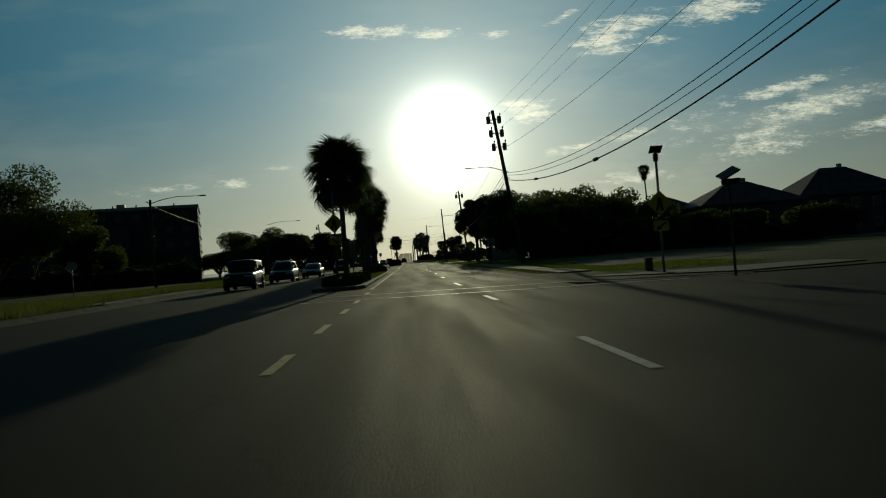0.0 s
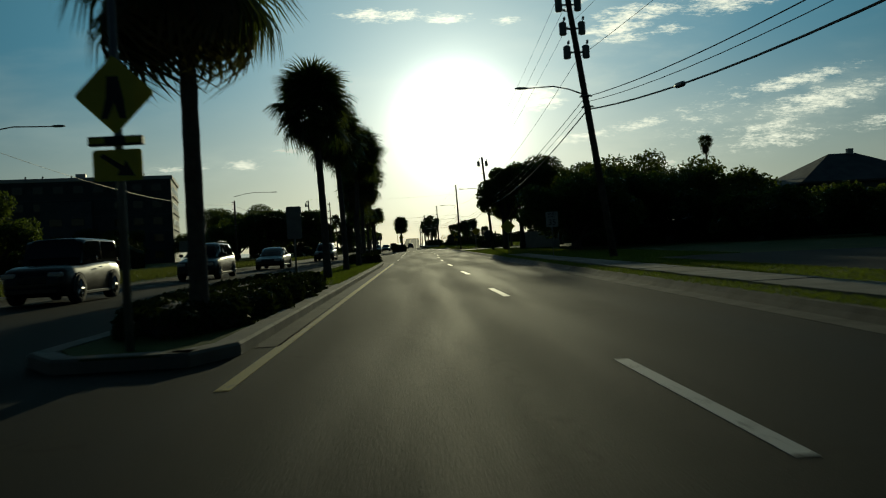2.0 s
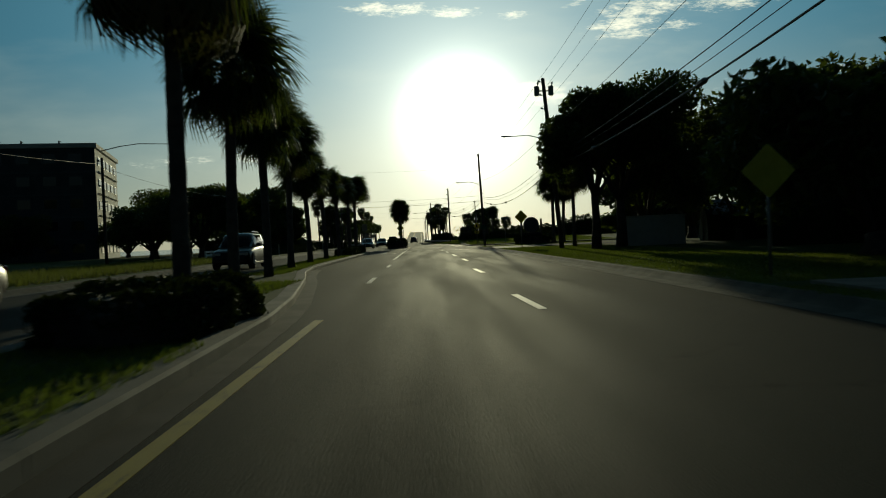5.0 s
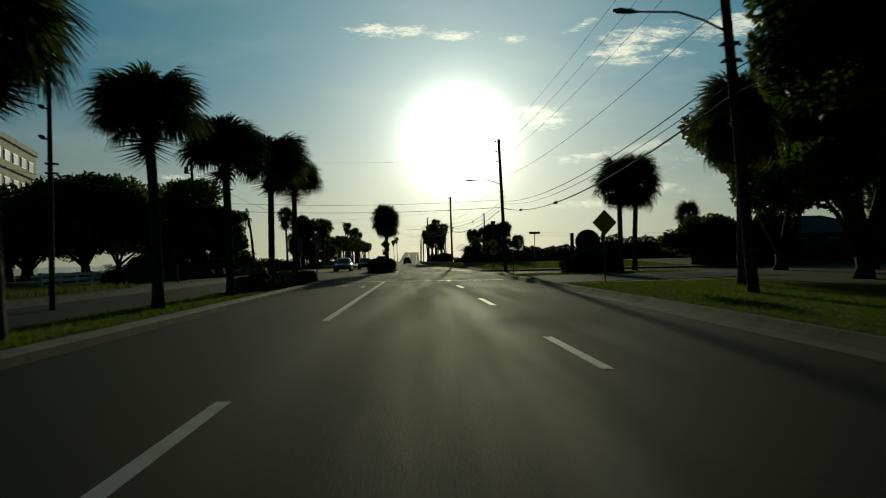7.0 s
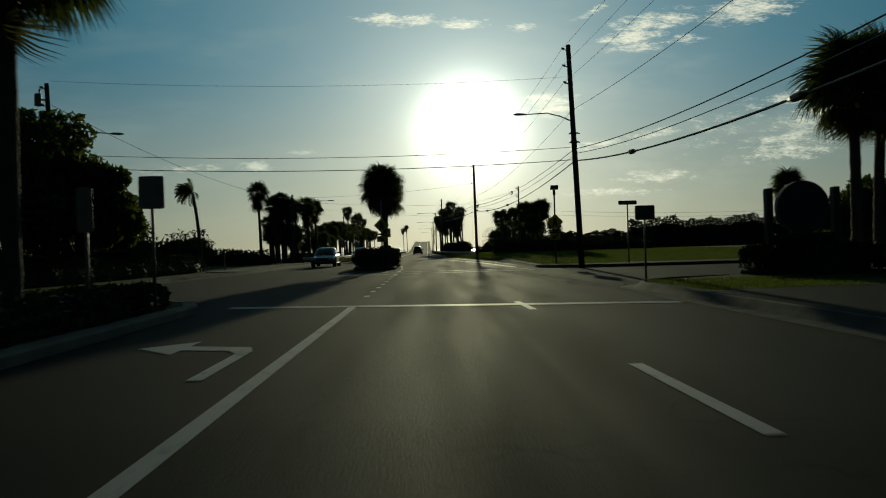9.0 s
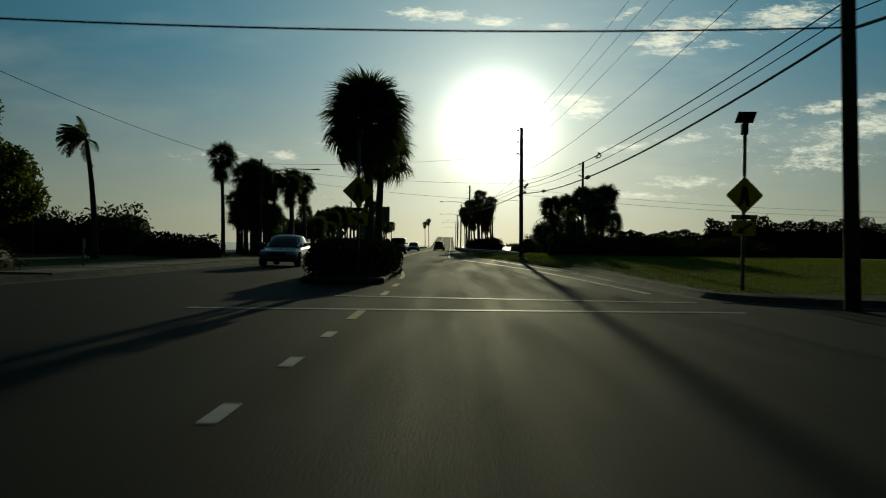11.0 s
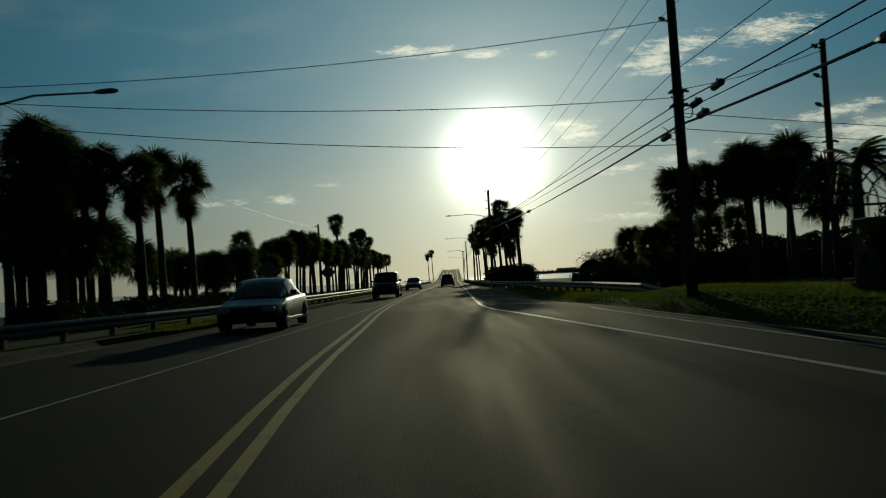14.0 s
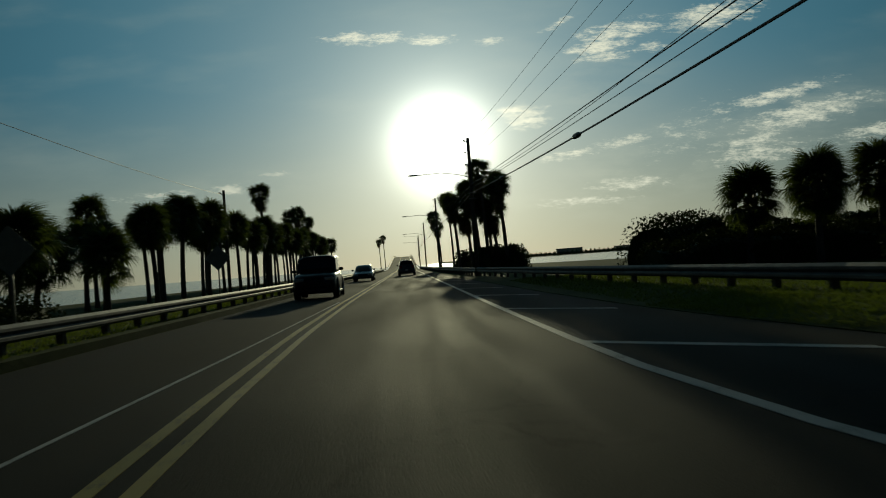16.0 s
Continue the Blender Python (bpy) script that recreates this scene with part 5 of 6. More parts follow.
for z, q in ((9.3, 0.006), (5.95, 0.013), (5.35, 0.018)):
    wire((-17.0, 161.0, z), (7.2, 162.0, z - 0.2), 0.35, q, "black overhead wire crossing the road")
for z, q in ((6.4, 8.6), (6.1, 6.6), (5.6, 5.4)):
    wire((-12.9, 202.6, z), (4.75, 203.6, q - 1.2), 0.30, 0.010, "black overhead wire crossing the road")
wire((-12.9, 202.6, 6.3), (-17.0, 161.0, 8.2), 0.8, 0.012, "black overhead wire along the west side")
wire((-12.9, 202.6, 6.5), (-14.0, 262.0, 6.7), 0.6, 0.012, "black overhead wire along the west side")
wire((-20.4, 121.0, 6.6), (-16.9, 161.0, 6.8), 0.9, 0.012, "black overhead wire along the west side")
wire((-19.3, 63.0, 6.7), (-20.4, 121.0, 6.8), 1.0, 0.012, "black overhead wire along the west side")
for z in (4.9, 4.5):
    wire((4.8, 203.6, z + 0.1), (40.0, 214.0, z - 0.6), 0.4, 0.010, "black overhead wire to the gateway")
wire((4.8, 203.6, 5.6), (9.2, 205.2, 6.8), 0.1, 0.010, "black overhead wire to the gateway")

# ---- signs ----


def rounded_plate(w, h, thick, r=0.04):
    pts = []
    for cx, cz, a0 in ((w / 2 - r, h / 2 - r, 0), (-w / 2 + r, h / 2 - r, 90), (-w / 2 + r, -h / 2 + r, 180), (w / 2 - r, -h / 2 + r, 270)):
        pts += [(cx + r * math.cos(radians(a0 + d)), cz + r * math.sin(radians(a0 + d))) for d in (0, 30, 60, 90)]
    k = len(pts)
    return [(x, -thick / 2, z) for x, z in pts] + [(x, thick / 2, z) for x, z in pts], [tuple(range(k)), tuple(reversed(range(k, 2 * k)))] + [((i + 1) % k, i, k + i, k + (i + 1) % k) for i in range(k)]


def plate(name, w, h, centre, material, parent, label="", spin=0.0, thick=0.006, r=0.04):
    points, faces = rounded_plate(w, h, thick, r)
    m = Matrix.Translation(centre) @ Matrix.Rotation(radians(spin), 4, "Y")
    return part(name, Geo().put(points, faces, m), material, parent, label)


def writing(text, size, centre, material, parent):
    """Flat lettering facing the traffic."""
    curve = bpy.data.curves.new("lettering", "FONT")
    curve.body, curve.size, curve.align_x, curve.align_y, curve.extrude = text, size, "CENTER", "CENTER", 0.0015
    holder = bpy.data.objects.new("lettering", curve)
    me = bpy.data.meshes.new_from_object(holder)
    bpy.data.objects.remove(holder)
    me.materials.clear()
    me.materials.append(material)
    ob = part("lettering", me, material, parent)
    ob.matrix_basis = pose(*centre, 90, 0, 0)
    return ob


def post(height, parent, r=0.035, lean=(0, 0)):
    return part("post", Geo().tube([(0, 0, -0.3), (lean[0] / 2, lean[1] / 2, height / 2), (lean[0], lean[1], height)], r, 8), STEEL, parent, "round galvanised post", True)


def crossing_sign(x, y, z, arrow_right, label, turn=0.0, solar=True):
    """Yellow diamond over a beacon bar and an arrow plaque on one post, with a solar panel."""
    ob = thing("crossing_sign", label, "traffic sign", "crossing signs", at=(x, y, 0.13), turn=turn)
    top = z + (1.75 if solar else 0.75)
    post(top, ob, 0.045)
    plate("diamond", 0.61, 0.61, (0, -0.06, z), SIGN_YELLOW, ob, "yellow diamond plate", 45)
    ink = Geo()
    ink.put([(-0.07, -0.066, z + 0.20), (0.05, -0.066, z + 0.20), (0.10, -0.066, z - 0.05), (0.12, -0.066, z - 0.26), (0.05, -0.066, z - 0.26), (0.0, -0.066, z - 0.08), (-0.08, -0.066, z - 0.26), (-0.15, -0.066, z - 0.26), (-0.09, -0.066, z - 0.02)], [(0, 8, 7, 6, 5, 4, 3, 2, 1)])
    part("symbol", ink, SIGN_BLACK, ob, "plain black symbol")
    bar = part("beacon_bar", Geo().box((0, -0.07, z - 0.50), (0.58, 0.09, 0.10), 0.01), BLACK_TRIM, ob, "black beacon bar")
    for s in (-1, 1):
        part("beacon", Geo().box((s * 0.19, -0.118, z - 0.50), (0.16, 0.01, 0.06), 0.004), SIGN_YELLOW, bar, "amber beacon lens")
    plate("plaque", 0.53, 0.34, (0, -0.06, z - 0.76), SIGN_YELLOW, ob, "yellow arrow plaque")
    s = 1 if arrow_right else -1
    mark = Geo().put([(s * u, -0.066, z - 0.76 + v) for u, v in ((-0.19, 0.10), (-0.15, 0.13), (0.06, -0.01), (0.09, 0.05), (0.18, -0.12), (-0.01, -0.11), (0.02, -0.05))], [tuple(range(7)) if s < 0 else tuple(reversed(range(7)))])
    part("arrow", mark, SIGN_BLACK, ob)
    if solar:
        panel = part("solar_panel", Geo().box((0, 0, 0), (0.42, 0.34, 0.03), 0.006, Matrix.Translation((0.02, 0.02, top + 0.05)) @ Matrix.Rotation(radians(-38), 4, "X")), DARK_PANEL, ob, "tilted dark solar panel")
        part("controller", Geo().box((0, 0.02, top - 0.22), (0.14, 0.14, 0.26), 0.012), BLACK_TRIM, panel)
    return ob


crossing_sign(8.6, 26.4, 2.25, False, "yellow pedestrian-crossing sign with solar panel beside a ramp", 2)
crossing_sign(-3.0, 35.2, 2.78, True, "yellow pedestrian-crossing sign with beacons on the median", 0)
crossing_sign(-2.55, 169.3, 2.38, True, "yellow pedestrian-crossing sign rising from the hedge", 0)
crossing_sign(6.7, 166.0, 2.2, False, "yellow pedestrian-crossing sign with solar panel by the field", -2)


def board_sign(x, y, z, w, h, label, face, turn=0.0, diamond=False, name="road_sign", words=(), r=0.03):
    ob = thing(name, label, "traffic sign", at=(x, y, 0.13), turn=turn)
    post(z + h * 0.5, ob, r)
    plate("plate", w, h, (0, -0.05, z), face, ob, "", 45 if diamond else 0)
    for text, size, dz in words:
        writing(text, size, (0, -0.057, z + dz), SIGN_BLACK, ob)
    return ob


board_sign(6.9, 67.0, 1.9, 0.61, 0.76, "white speed-limit sign with black figures, in shade", SIGN_WHITE, 0, False, "speed_sign", (("SPEED", 0.15, 0.27), ("LIMIT", 0.15, 0.12), ("35", 0.40, -0.16)))
board_sign(6.3, 81.6, 1.9, 0.70, 0.70, "yellow diamond warning sign on a post by the kerb", SIGN_YELLOW, 0, True)
board_sign(7.4, 127.5, 2.25, 0.70, 0.70, "dark diamond warning sign seen against the light", SIGN_YELLOW, 10, True)
board_sign(6.0, 145.5, 1.8, 0.55, 0.40, "small dark rectangular sign at the side street", SIGN_GREEN, 0)
board_sign(-4.75, 137.35, 2.1, 0.43, 0.57, "dark rectangular sign plate on the median nose", SIGN_BACK, 6)
board_sign(-5.35, 136.0, 1.75, 0.25, 0.72, "narrow dark sign plate on the median nose", SIGN_BACK, 4)
board_sign(-2.85, 181.2, 2.2, 0.52, 0.62, "bare metal sign back on a post in the hedge", SIGN_BACK, 8, r=0.018)
board_sign(-2.75, 172.9, 1.9, 0.46, 0.61, "bare metal sign back beside the hedge palms", SIGN_BACK, 74)
board_sign(-10.4, 224.0, 1.9, 0.76, 0.76, "dark diamond sign back behind the guard rail", SIGN_BACK, 0, True)
board_sign(-10.2, 242.0, 1.9, 0.76, 0.76, "dark diamond sign back behind the guard rail", SIGN_BACK, 0, True)
board_sign(-20.5, 50.6, 2.1, 0.6, 0.5, "small pale sign on a post in the rough grass", SIGN_WHITE, 0)
board_sign(-22.3, 108.5, 2.0, 2.0, 1.15, "broad grey board sign on a post in the west grass", SIGN_BACK, 8)
board_sign(-3.3, 49.75, 1.80, 0.42, 0.92, "tall narrow grey sign back on the grassy median", SIGN_BACK, 12)
street = thing("street_name_sign", "small street-name blade on a tall post", "street sign", at=(9.8, 163.0, 0.13))
post(2.95, street)
blade = plate("blade", 0.9, 0.2, (0, -0.05, 2.95), SIGN_GREEN, street, "green name blade")
part("name_bar", Geo().box((0, -0.056, 2.95), (0.6, 0.004, 0.07)), SIGN_WHITE, blade)
for i, (x, y) in enumerate([(-13.0, 176), (-12.8, 141.5)]):
    mark = thing("marker_post", "thin pale reflector post by the kerb", "marker post", "reflector posts", at=(x, y, 0.13))
    part("stake", Geo().box((0, 0, 0.5), (0.09, 0.02, 1.0), 0.006), SIGN_WHITE, mark)
    part("reflector", Geo().box((0, -0.014, 0.88), (0.07, 0.006, 0.12), 0.002), SIGN_YELLOW, mark)
disc = thing("monument_sign", "round dark monument sign between two posts among shrubs", "sign", at=(10.6, 146.0, 0.13))
ring = [(0.74 * math.cos(a), 0.74 * math.sin(a)) for a in (2 * math.pi * i / 32 for i in range(32))]
part("disc", Geo().prism(ring, -0.12, 0.12, Matrix.Translation((0, 0, 1.85)) @ Matrix.Rotation(radians(90), 4, "X")), TEAL_STUCCO, disc, "round dark face")
for s in (-1, 1):
    part("pillar", Geo().box((s * 0.95, 0, 1.2), (0.18, 0.3, 2.4), 0.03), POLE_WOOD, disc)
part("plinth", Geo().box((0, 0, 0.56), (1.7, 0.4, 1.12), 0.04), DARK_GUTTER, disc)
flag = thing("flagpole", "striped flag on a slim white pole", "flag", at=(-27.0, 200.0, 0.1))
part("pole", Geo().tube([(0, 0, 0), (0, 0, 5.6)], [0.05, 0.03], 8), STEEL, flag)
cloth = lambda i, j: (-1.7 * i / 12, 0.10 * math.sin(i * 0.9 + j * 0.3), 5.5 - 0.95 * j / 13 - 0.06 * i / 12)
for j in range(13):
    stripe = Geo().put([cloth(i, j + k) for k in (0, 1) for i in range(13)], [(i, i + 1, i + 14, i + 13) for i in range(12)])
    part("stripe", stripe, (RED_LENS, SIGN_WHITE)[j % 2], flag)

# ---- guard rails ----


def guard_rail(name, line, label, inward, end_down=True):
    """Steel w-beam on posts along a line of (x, y)."""
    ob = thing(name, label, "guard rail")
    wave = [(0.0, 0.42), (0.05, 0.47), (0.05, 0.52), (0.0, 0.57), (0.05, 0.62), (0.05, 0.67), (0.0, 0.73)]
    rows = []
    for i, (x, y) in enumerate(line):
        x0, y0 = line[max(i - 1, 0)]
        x1, y1 = line[min(i + 1, len(line) - 1)]
        way = Vector((x1 - x0, y1 - y0, 0)).normalized()
        out = Vector((way.y, -way.x, 0)) * inward
        drop = (0.42, 0.16)[i] if end_down and i < 2 else 0.0
        rows.append([Vector((x, y, h - drop - 0.08 + along(RISE, y))) + out * u for u, h in wave] + [Vector((x, y, h - drop - 0.08 + along(RISE, y))) + out * (u - 0.012) for u, h in reversed(wave)])
    part("beam", Geo().loft(rows), RAIL_STEEL, ob, "grey corrugated steel beam")
    total = 0.0
    for (x0, y0), (x1, y1) in zip(line, line[1:]):
        if y0 > 330:
            break
        size = math.hypot(x1 - x0, y1 - y0)
        for i in range(max(1, int(size / 1.9))):
            t = (i + 0.3) / max(1, int(size / 1.9))
            p = (x0 + (x1 - x0) * t, y0 + (y1 - y0) * t)
            pst = part("post", Geo().box((p[0] - 0.10 * inward, p[1], 0.23), (0.14, 0.18, 0.82), 0.012), POLE_WOOD, ob)
    return ob


guard_rail("guard_rail", [(5.6, 206.4), (5.3, 208.4), (5.1, 210.6), (5.05, 214), (5.05, 220), (4.6, 228), (3.9, 237), (3.2, 248), (2.3, 265), (1.6, 300), (1.4, 330), (1.2, 420), (1.2, 470), (1.2, 540), (1.2, 620), (1.2, 700), (1.2, 900)], "low steel guard rail with timber posts east of the road", -1)
guard_rail("guard_rail", [(-11.4, 198.0), (-10.6, 202.0), (-9.9, 206), (-9.05, 213), (-8.7, 224), (-8.4, 240), (-8.1, 270), (-8.0, 330), (-7.9, 420), (-7.9, 470), (-7.9, 540), (-7.9, 620), (-7.9, 700), (-7.9, 900)], "low steel guard rail glinting west of the road", 1, False)
rail = thing("white_rail_fence", "white three-board rail fence behind the west grass", "fence", at=(0, 0, 0.1))
for k in range(10):
    part("post", Geo().box((-18.3 - 0.21 * k, 137.4 + 2.7 * k, 0.3), (0.14, 0.14, 0.86), 0.01), WHITE_WOOD, rail)
for z in (0.06, 0.34, 0.62):
    part("board", Geo().box((0, 0, 0), (0.05, 24.6, 0.16), 0.008, Matrix.Translation((-19.18, 149.55, z)) @ Matrix.Rotation(radians(4.45), 4, "Z")), WHITE_WOOD, rail)

# ---- buildings ----


def box_at(x0, x1, y0, y1, z0, z1, bevel=0.0):
    return Geo().box(((x0 + x1) / 2, (y0 + y1) / 2, (z0 + z1) / 2), (x1 - x0, y1 - y0, z1 - z0), bevel)


def apartment_block():
    """A long five-storey slab: front coloured dark for its shade, with a projecting bay; pale end wall with window
    bands.
    """
    ob = thing("apartment_building", "long five-storey apartment block, front coloured dark as in shade, pale end wall", "building", turn=13.0, at=(-47.7, 190.5, 0))
    wide, deep, storeys, rise = 62.0, 24.0, 5, 3.3
    top = storeys * rise + 0.1
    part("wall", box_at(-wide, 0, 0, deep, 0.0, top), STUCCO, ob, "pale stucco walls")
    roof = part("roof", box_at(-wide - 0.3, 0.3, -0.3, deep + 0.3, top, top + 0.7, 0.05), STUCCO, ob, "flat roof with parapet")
    # thin dark sheet over the pale stucco paints the front's shade
    part("front_shade_panel", box_at(-wide + 0.02, -0.02, -0.06, -0.004, 0.0, top - 0.02), SHADED_FRONT, ob, "dark grey front panel with shade put into its colour")
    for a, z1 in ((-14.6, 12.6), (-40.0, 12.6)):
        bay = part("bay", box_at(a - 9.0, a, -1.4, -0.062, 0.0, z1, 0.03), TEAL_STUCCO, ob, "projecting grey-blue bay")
        for k in range(3):
            for x in (a - 7.6, a - 3.7):
                win = part("window", box_at(x, x + 2.4, -1.47, -1.4, 1.4 + rise * k, 2.9 + rise * k), SHADED_FRONT, bay)
                part("pane", box_at(x + 0.1, x + 2.3, -1.5, -1.47, 1.5 + rise * k, 2.8 + rise * k), WINDOW, win)
    for k in range(storeys):
        z = 0.1 + rise * k
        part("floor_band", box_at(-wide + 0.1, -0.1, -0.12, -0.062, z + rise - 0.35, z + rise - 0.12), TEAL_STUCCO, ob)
        for i in range(17):
            x = -60.5 + 3.55 * i
            if k < 4 and (-24.5 < x < -14.0 or -50.0 < x < -39.0):
                continue
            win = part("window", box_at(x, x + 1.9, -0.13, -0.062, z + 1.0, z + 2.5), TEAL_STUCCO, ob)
            part("pane", box_at(x + 0.08, x + 1.82, -0.16, -0.13, z + 1.08, z + 2.42), WINDOW, win)
        for i in range(5):
            y = 2.2 + 4.3 * i
            win = part("window", box_at(0.0, 0.08, y, y + 2.7, z + 0.9, z + 2.2), WHITE_WOOD, ob)
            part("pane", box_at(0.08, 0.11, y + 0.1, y + 2.6, z + 1.0, z + 2.1), WINDOW, win)
            if k:
                part("ledge", box_at(0.0, 0.32, y - 0.4, y + 3.1, z - 0.10, z + 0.04), STUCCO, ob)
    for i in range(13):
        x = -58 + 4.4 * i + 0.8 * math.sin(i * 2.1)
        part("roof_vent", Geo().tube([(x, 2, top + 0.65), (x, 2, top + 1.1), (x + 0.1, 2, top + 1.3)], [0.14, 0.14, 0.22], 7), STEEL, roof)
    part("roof_hatch", box_at(-17.4, -15.6, 0.6, 2.2, top + 0.7, top + 1.5, 0.04), WHITE_WOOD, roof)


def hip_house(x, y, w, d, wall_h, roof_h, label, turn=0.0, dormers=True, wall=None):
    ob = thing("house", label, "house", "houses east of the road", at=(x, y, 0.1), turn=turn)
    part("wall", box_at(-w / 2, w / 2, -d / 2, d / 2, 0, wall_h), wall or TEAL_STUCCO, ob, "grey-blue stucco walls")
    e, r = 0.6, max(0.5, w / 2 - d / 2)
    eave = [(-w / 2 - e, -d / 2 - e, wall_h - 0.1), (w / 2 + e, -d / 2 - e, wall_h - 0.1), (w / 2 + e, d / 2 + e, wall_h - 0.1), (-w / 2 - e, d / 2 + e, wall_h - 0.1), (-r, 0, wall_h + roof_h), (r, 0, wall_h + roof_h)]
    roof = part("roof", Geo().put(eave + [(px, py, pz - 0.22) for px, py, pz in eave[:4]], [(0, 1, 5, 4), (1, 2, 5), (2, 3, 4, 5), (3, 0, 4), (0, 6, 7, 1), (1, 7, 8, 2), (2, 8, 9, 3), (3, 9, 6, 0), (9, 8, 7, 6)]), ROOF, ob, "dark shingled hip roof")
    if dormers:
        part("chimney", box_at(r * 0.4, r * 0.4 + 0.6, -0.3, 0.3, wall_h + roof_h * 0.5, wall_h + roof_h + 0.5, 0.03), STUCCO, roof)
    for k in range(max(1, int(wall_h / 3))):
        for i in range(max(2, int(w / 3.2))):
            px = -w / 2 + (i + 0.5) * w / max(2, int(w / 3.2))
            for s in (-1,):
                win = part("window", box_at(px - 0.6, px + 0.6, s * d / 2 - 0.06, s * d / 2, 3 * k + 0.9, 3 * k + 2.3), WHITE_WOOD, ob)
                part("pane", box_at(px - 0.52, px + 0.52, s * d / 2 - 0.085, s * d / 2 - 0.06, 3 * k + 0.98, 3 * k + 2.22), WINDOW, win)
    for i in range(2):
        py = -d / 4 + i * d / 2
        win = part("window", box_at(-w / 2 - 0.06, -w / 2, py - 0.6, py + 0.6, 0.9, 2.2), WHITE_WOOD, ob)
        part("pane", box_at(-w / 2 - 0.085, -w / 2 - 0.06, py - 0.52, py + 0.52, 0.98, 2.12), WINDOW, win)
    return ob


apartment_block()
hip_house(48.5, 118.0, 14, 11, 5.6, 3.2, "two-storey grey-blue house with dark hip roof")
hip_house(66.0, 124.0, 16, 12, 6.2, 4.2, "two-storey grey-blue house with steep dark hip roof")
hip_house(40.0, 126.0, 9, 9, 5.4, 2.4, "two-storey grey-blue house behind trees", dormers=False)
hip_house(84.0, 112.0, 14, 12, 6.0, 3.6, "two-storey grey-blue house with dark hip roof")
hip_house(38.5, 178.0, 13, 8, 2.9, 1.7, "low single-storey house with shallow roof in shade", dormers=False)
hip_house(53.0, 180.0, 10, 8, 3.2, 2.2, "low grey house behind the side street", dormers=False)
wall_ob = thing("garden_wall", "white rendered garden wall beyond the oak trees", "wall", at=(13.6, 115.0, 0.1))
part("panel", Geo().box((0, 0, 0.85), (3.8, 0.18, 1.7), 0.02), WHITE_WOOD, wall_ob)
part("coping", Geo().box((0, 0, 1.74), (3.95, 0.28, 0.08), 0.015), STUCCO, wall_ob)
shed = thing("garden_shed", "low pale shed among dark trees", "shed", at=(36.3, 115.0, 0.1))
part("wall", Geo().box((0, 0, 1.1), (4.6, 3.0, 2.2), 0.03), STUCCO, shed)
part("roof", Geo().prism([(-2.6, -1.8), (2.6, -1.8), (2.6, 1.8), (-2.6, 1.8)], 2.2, 2.36), ROOF, shed)

gate = thing("gateway", "dark gateway wall with railing, sunburst arches and a finial pillar", "gate", at=(-1.1, -0.9, 0.12))
part("wall", box_at(7.3, 8.5, 198.4, 199.0, 0.35, 1.72, 0.03), POLE_WOOD, gate, "dark boarded wall")
pil = part("pillar", Geo().prism([(8.76, 198.51), (9.04, 198.51), (9.04, 198.79), (8.76, 198.79)], 0, 2.25), POLE_WOOD, gate, "pillar with finial")
part("finial", Geo().tube([(8.9, 198.65, 2.3), (8.9, 198.65, 2.38), (8.9, 198.65, 2.45), (8.9, 198.65, 2.6), (8.9, 198.65, 2.78)], [0.19, 0.17, 0.06, 0.11, 0.02], 10), POLE_WOOD, pil)
for cx in (6.9, 8.1):
    arc = lambda r, a: (cx + r * math.cos(radians(a)), 198.7, 1.95 + r * math.sin(radians(a)))
    for r in (0.25, 0.6, 0.8):
        part("arch_ring", Geo().tube([arc(r, a) for a in range(0, 181, 15)], 0.018, 5), BLACK_TRIM, gate)
    for a in range(0, 181, 20):
        part("spoke", Geo().tube([arc(0.05, a), arc(0.8, a)], 0.012, 5), BLACK_TRIM, gate)
for i in range(11):
    part("baluster", Geo().tube([(6.5 + 0.2 * i, 198.7, 1.75), (6.5 + 0.2 * i, 198.7, 1.95)], 0.014, 5), BLACK_TRIM, gate)
part("rail", Geo().tube([(6.4, 198.7, 1.96), (8.6, 198.7, 1.96)], 0.025, 6), BLACK_TRIM, gate)
gantry = thing("lamp_gantry", "slim lamp mast with arm far along the bridge", "street lamp", at=(3.6, 560, 3.6))
part("mast", Geo().tube([(0, 0, 0), (0, 0, 9.5)], [0.16, 0.10], 8), STEEL, gantry)
lamp_arm(gantry, (0, 0, 9.3), (-6.0, 0, 9.9))
for i, (x, y, h, w) in enumerate([(180, 1520, 5, 30), (260, 1515, 7, 40), (360, 1500, 5, 60), (460, 1490, 8, 34), (560, 1480, 5, 70)]):
    far_house = thing("far_building", "tiny pale building on the far shore", "building", "far shore buildings", at=(x, y, 2.2))
    part("wall", Geo().box((0, 0, h / 2), (w, 12, h), 0.1), STUCCO, far_house)
    part("roof", Geo().box((0, 0, h + 0.3), (w + 2, 13, 0.6), 0.1), ROOF, far_house)
thicket([(90, 1490), (400, 1470), (900, 1420)], 5.0, 8.0, 33, "thin line of far trees across the bay", "far_trees", 1.6, 3, 0.8, OAK_LEAF)

# ---- vehicles ----


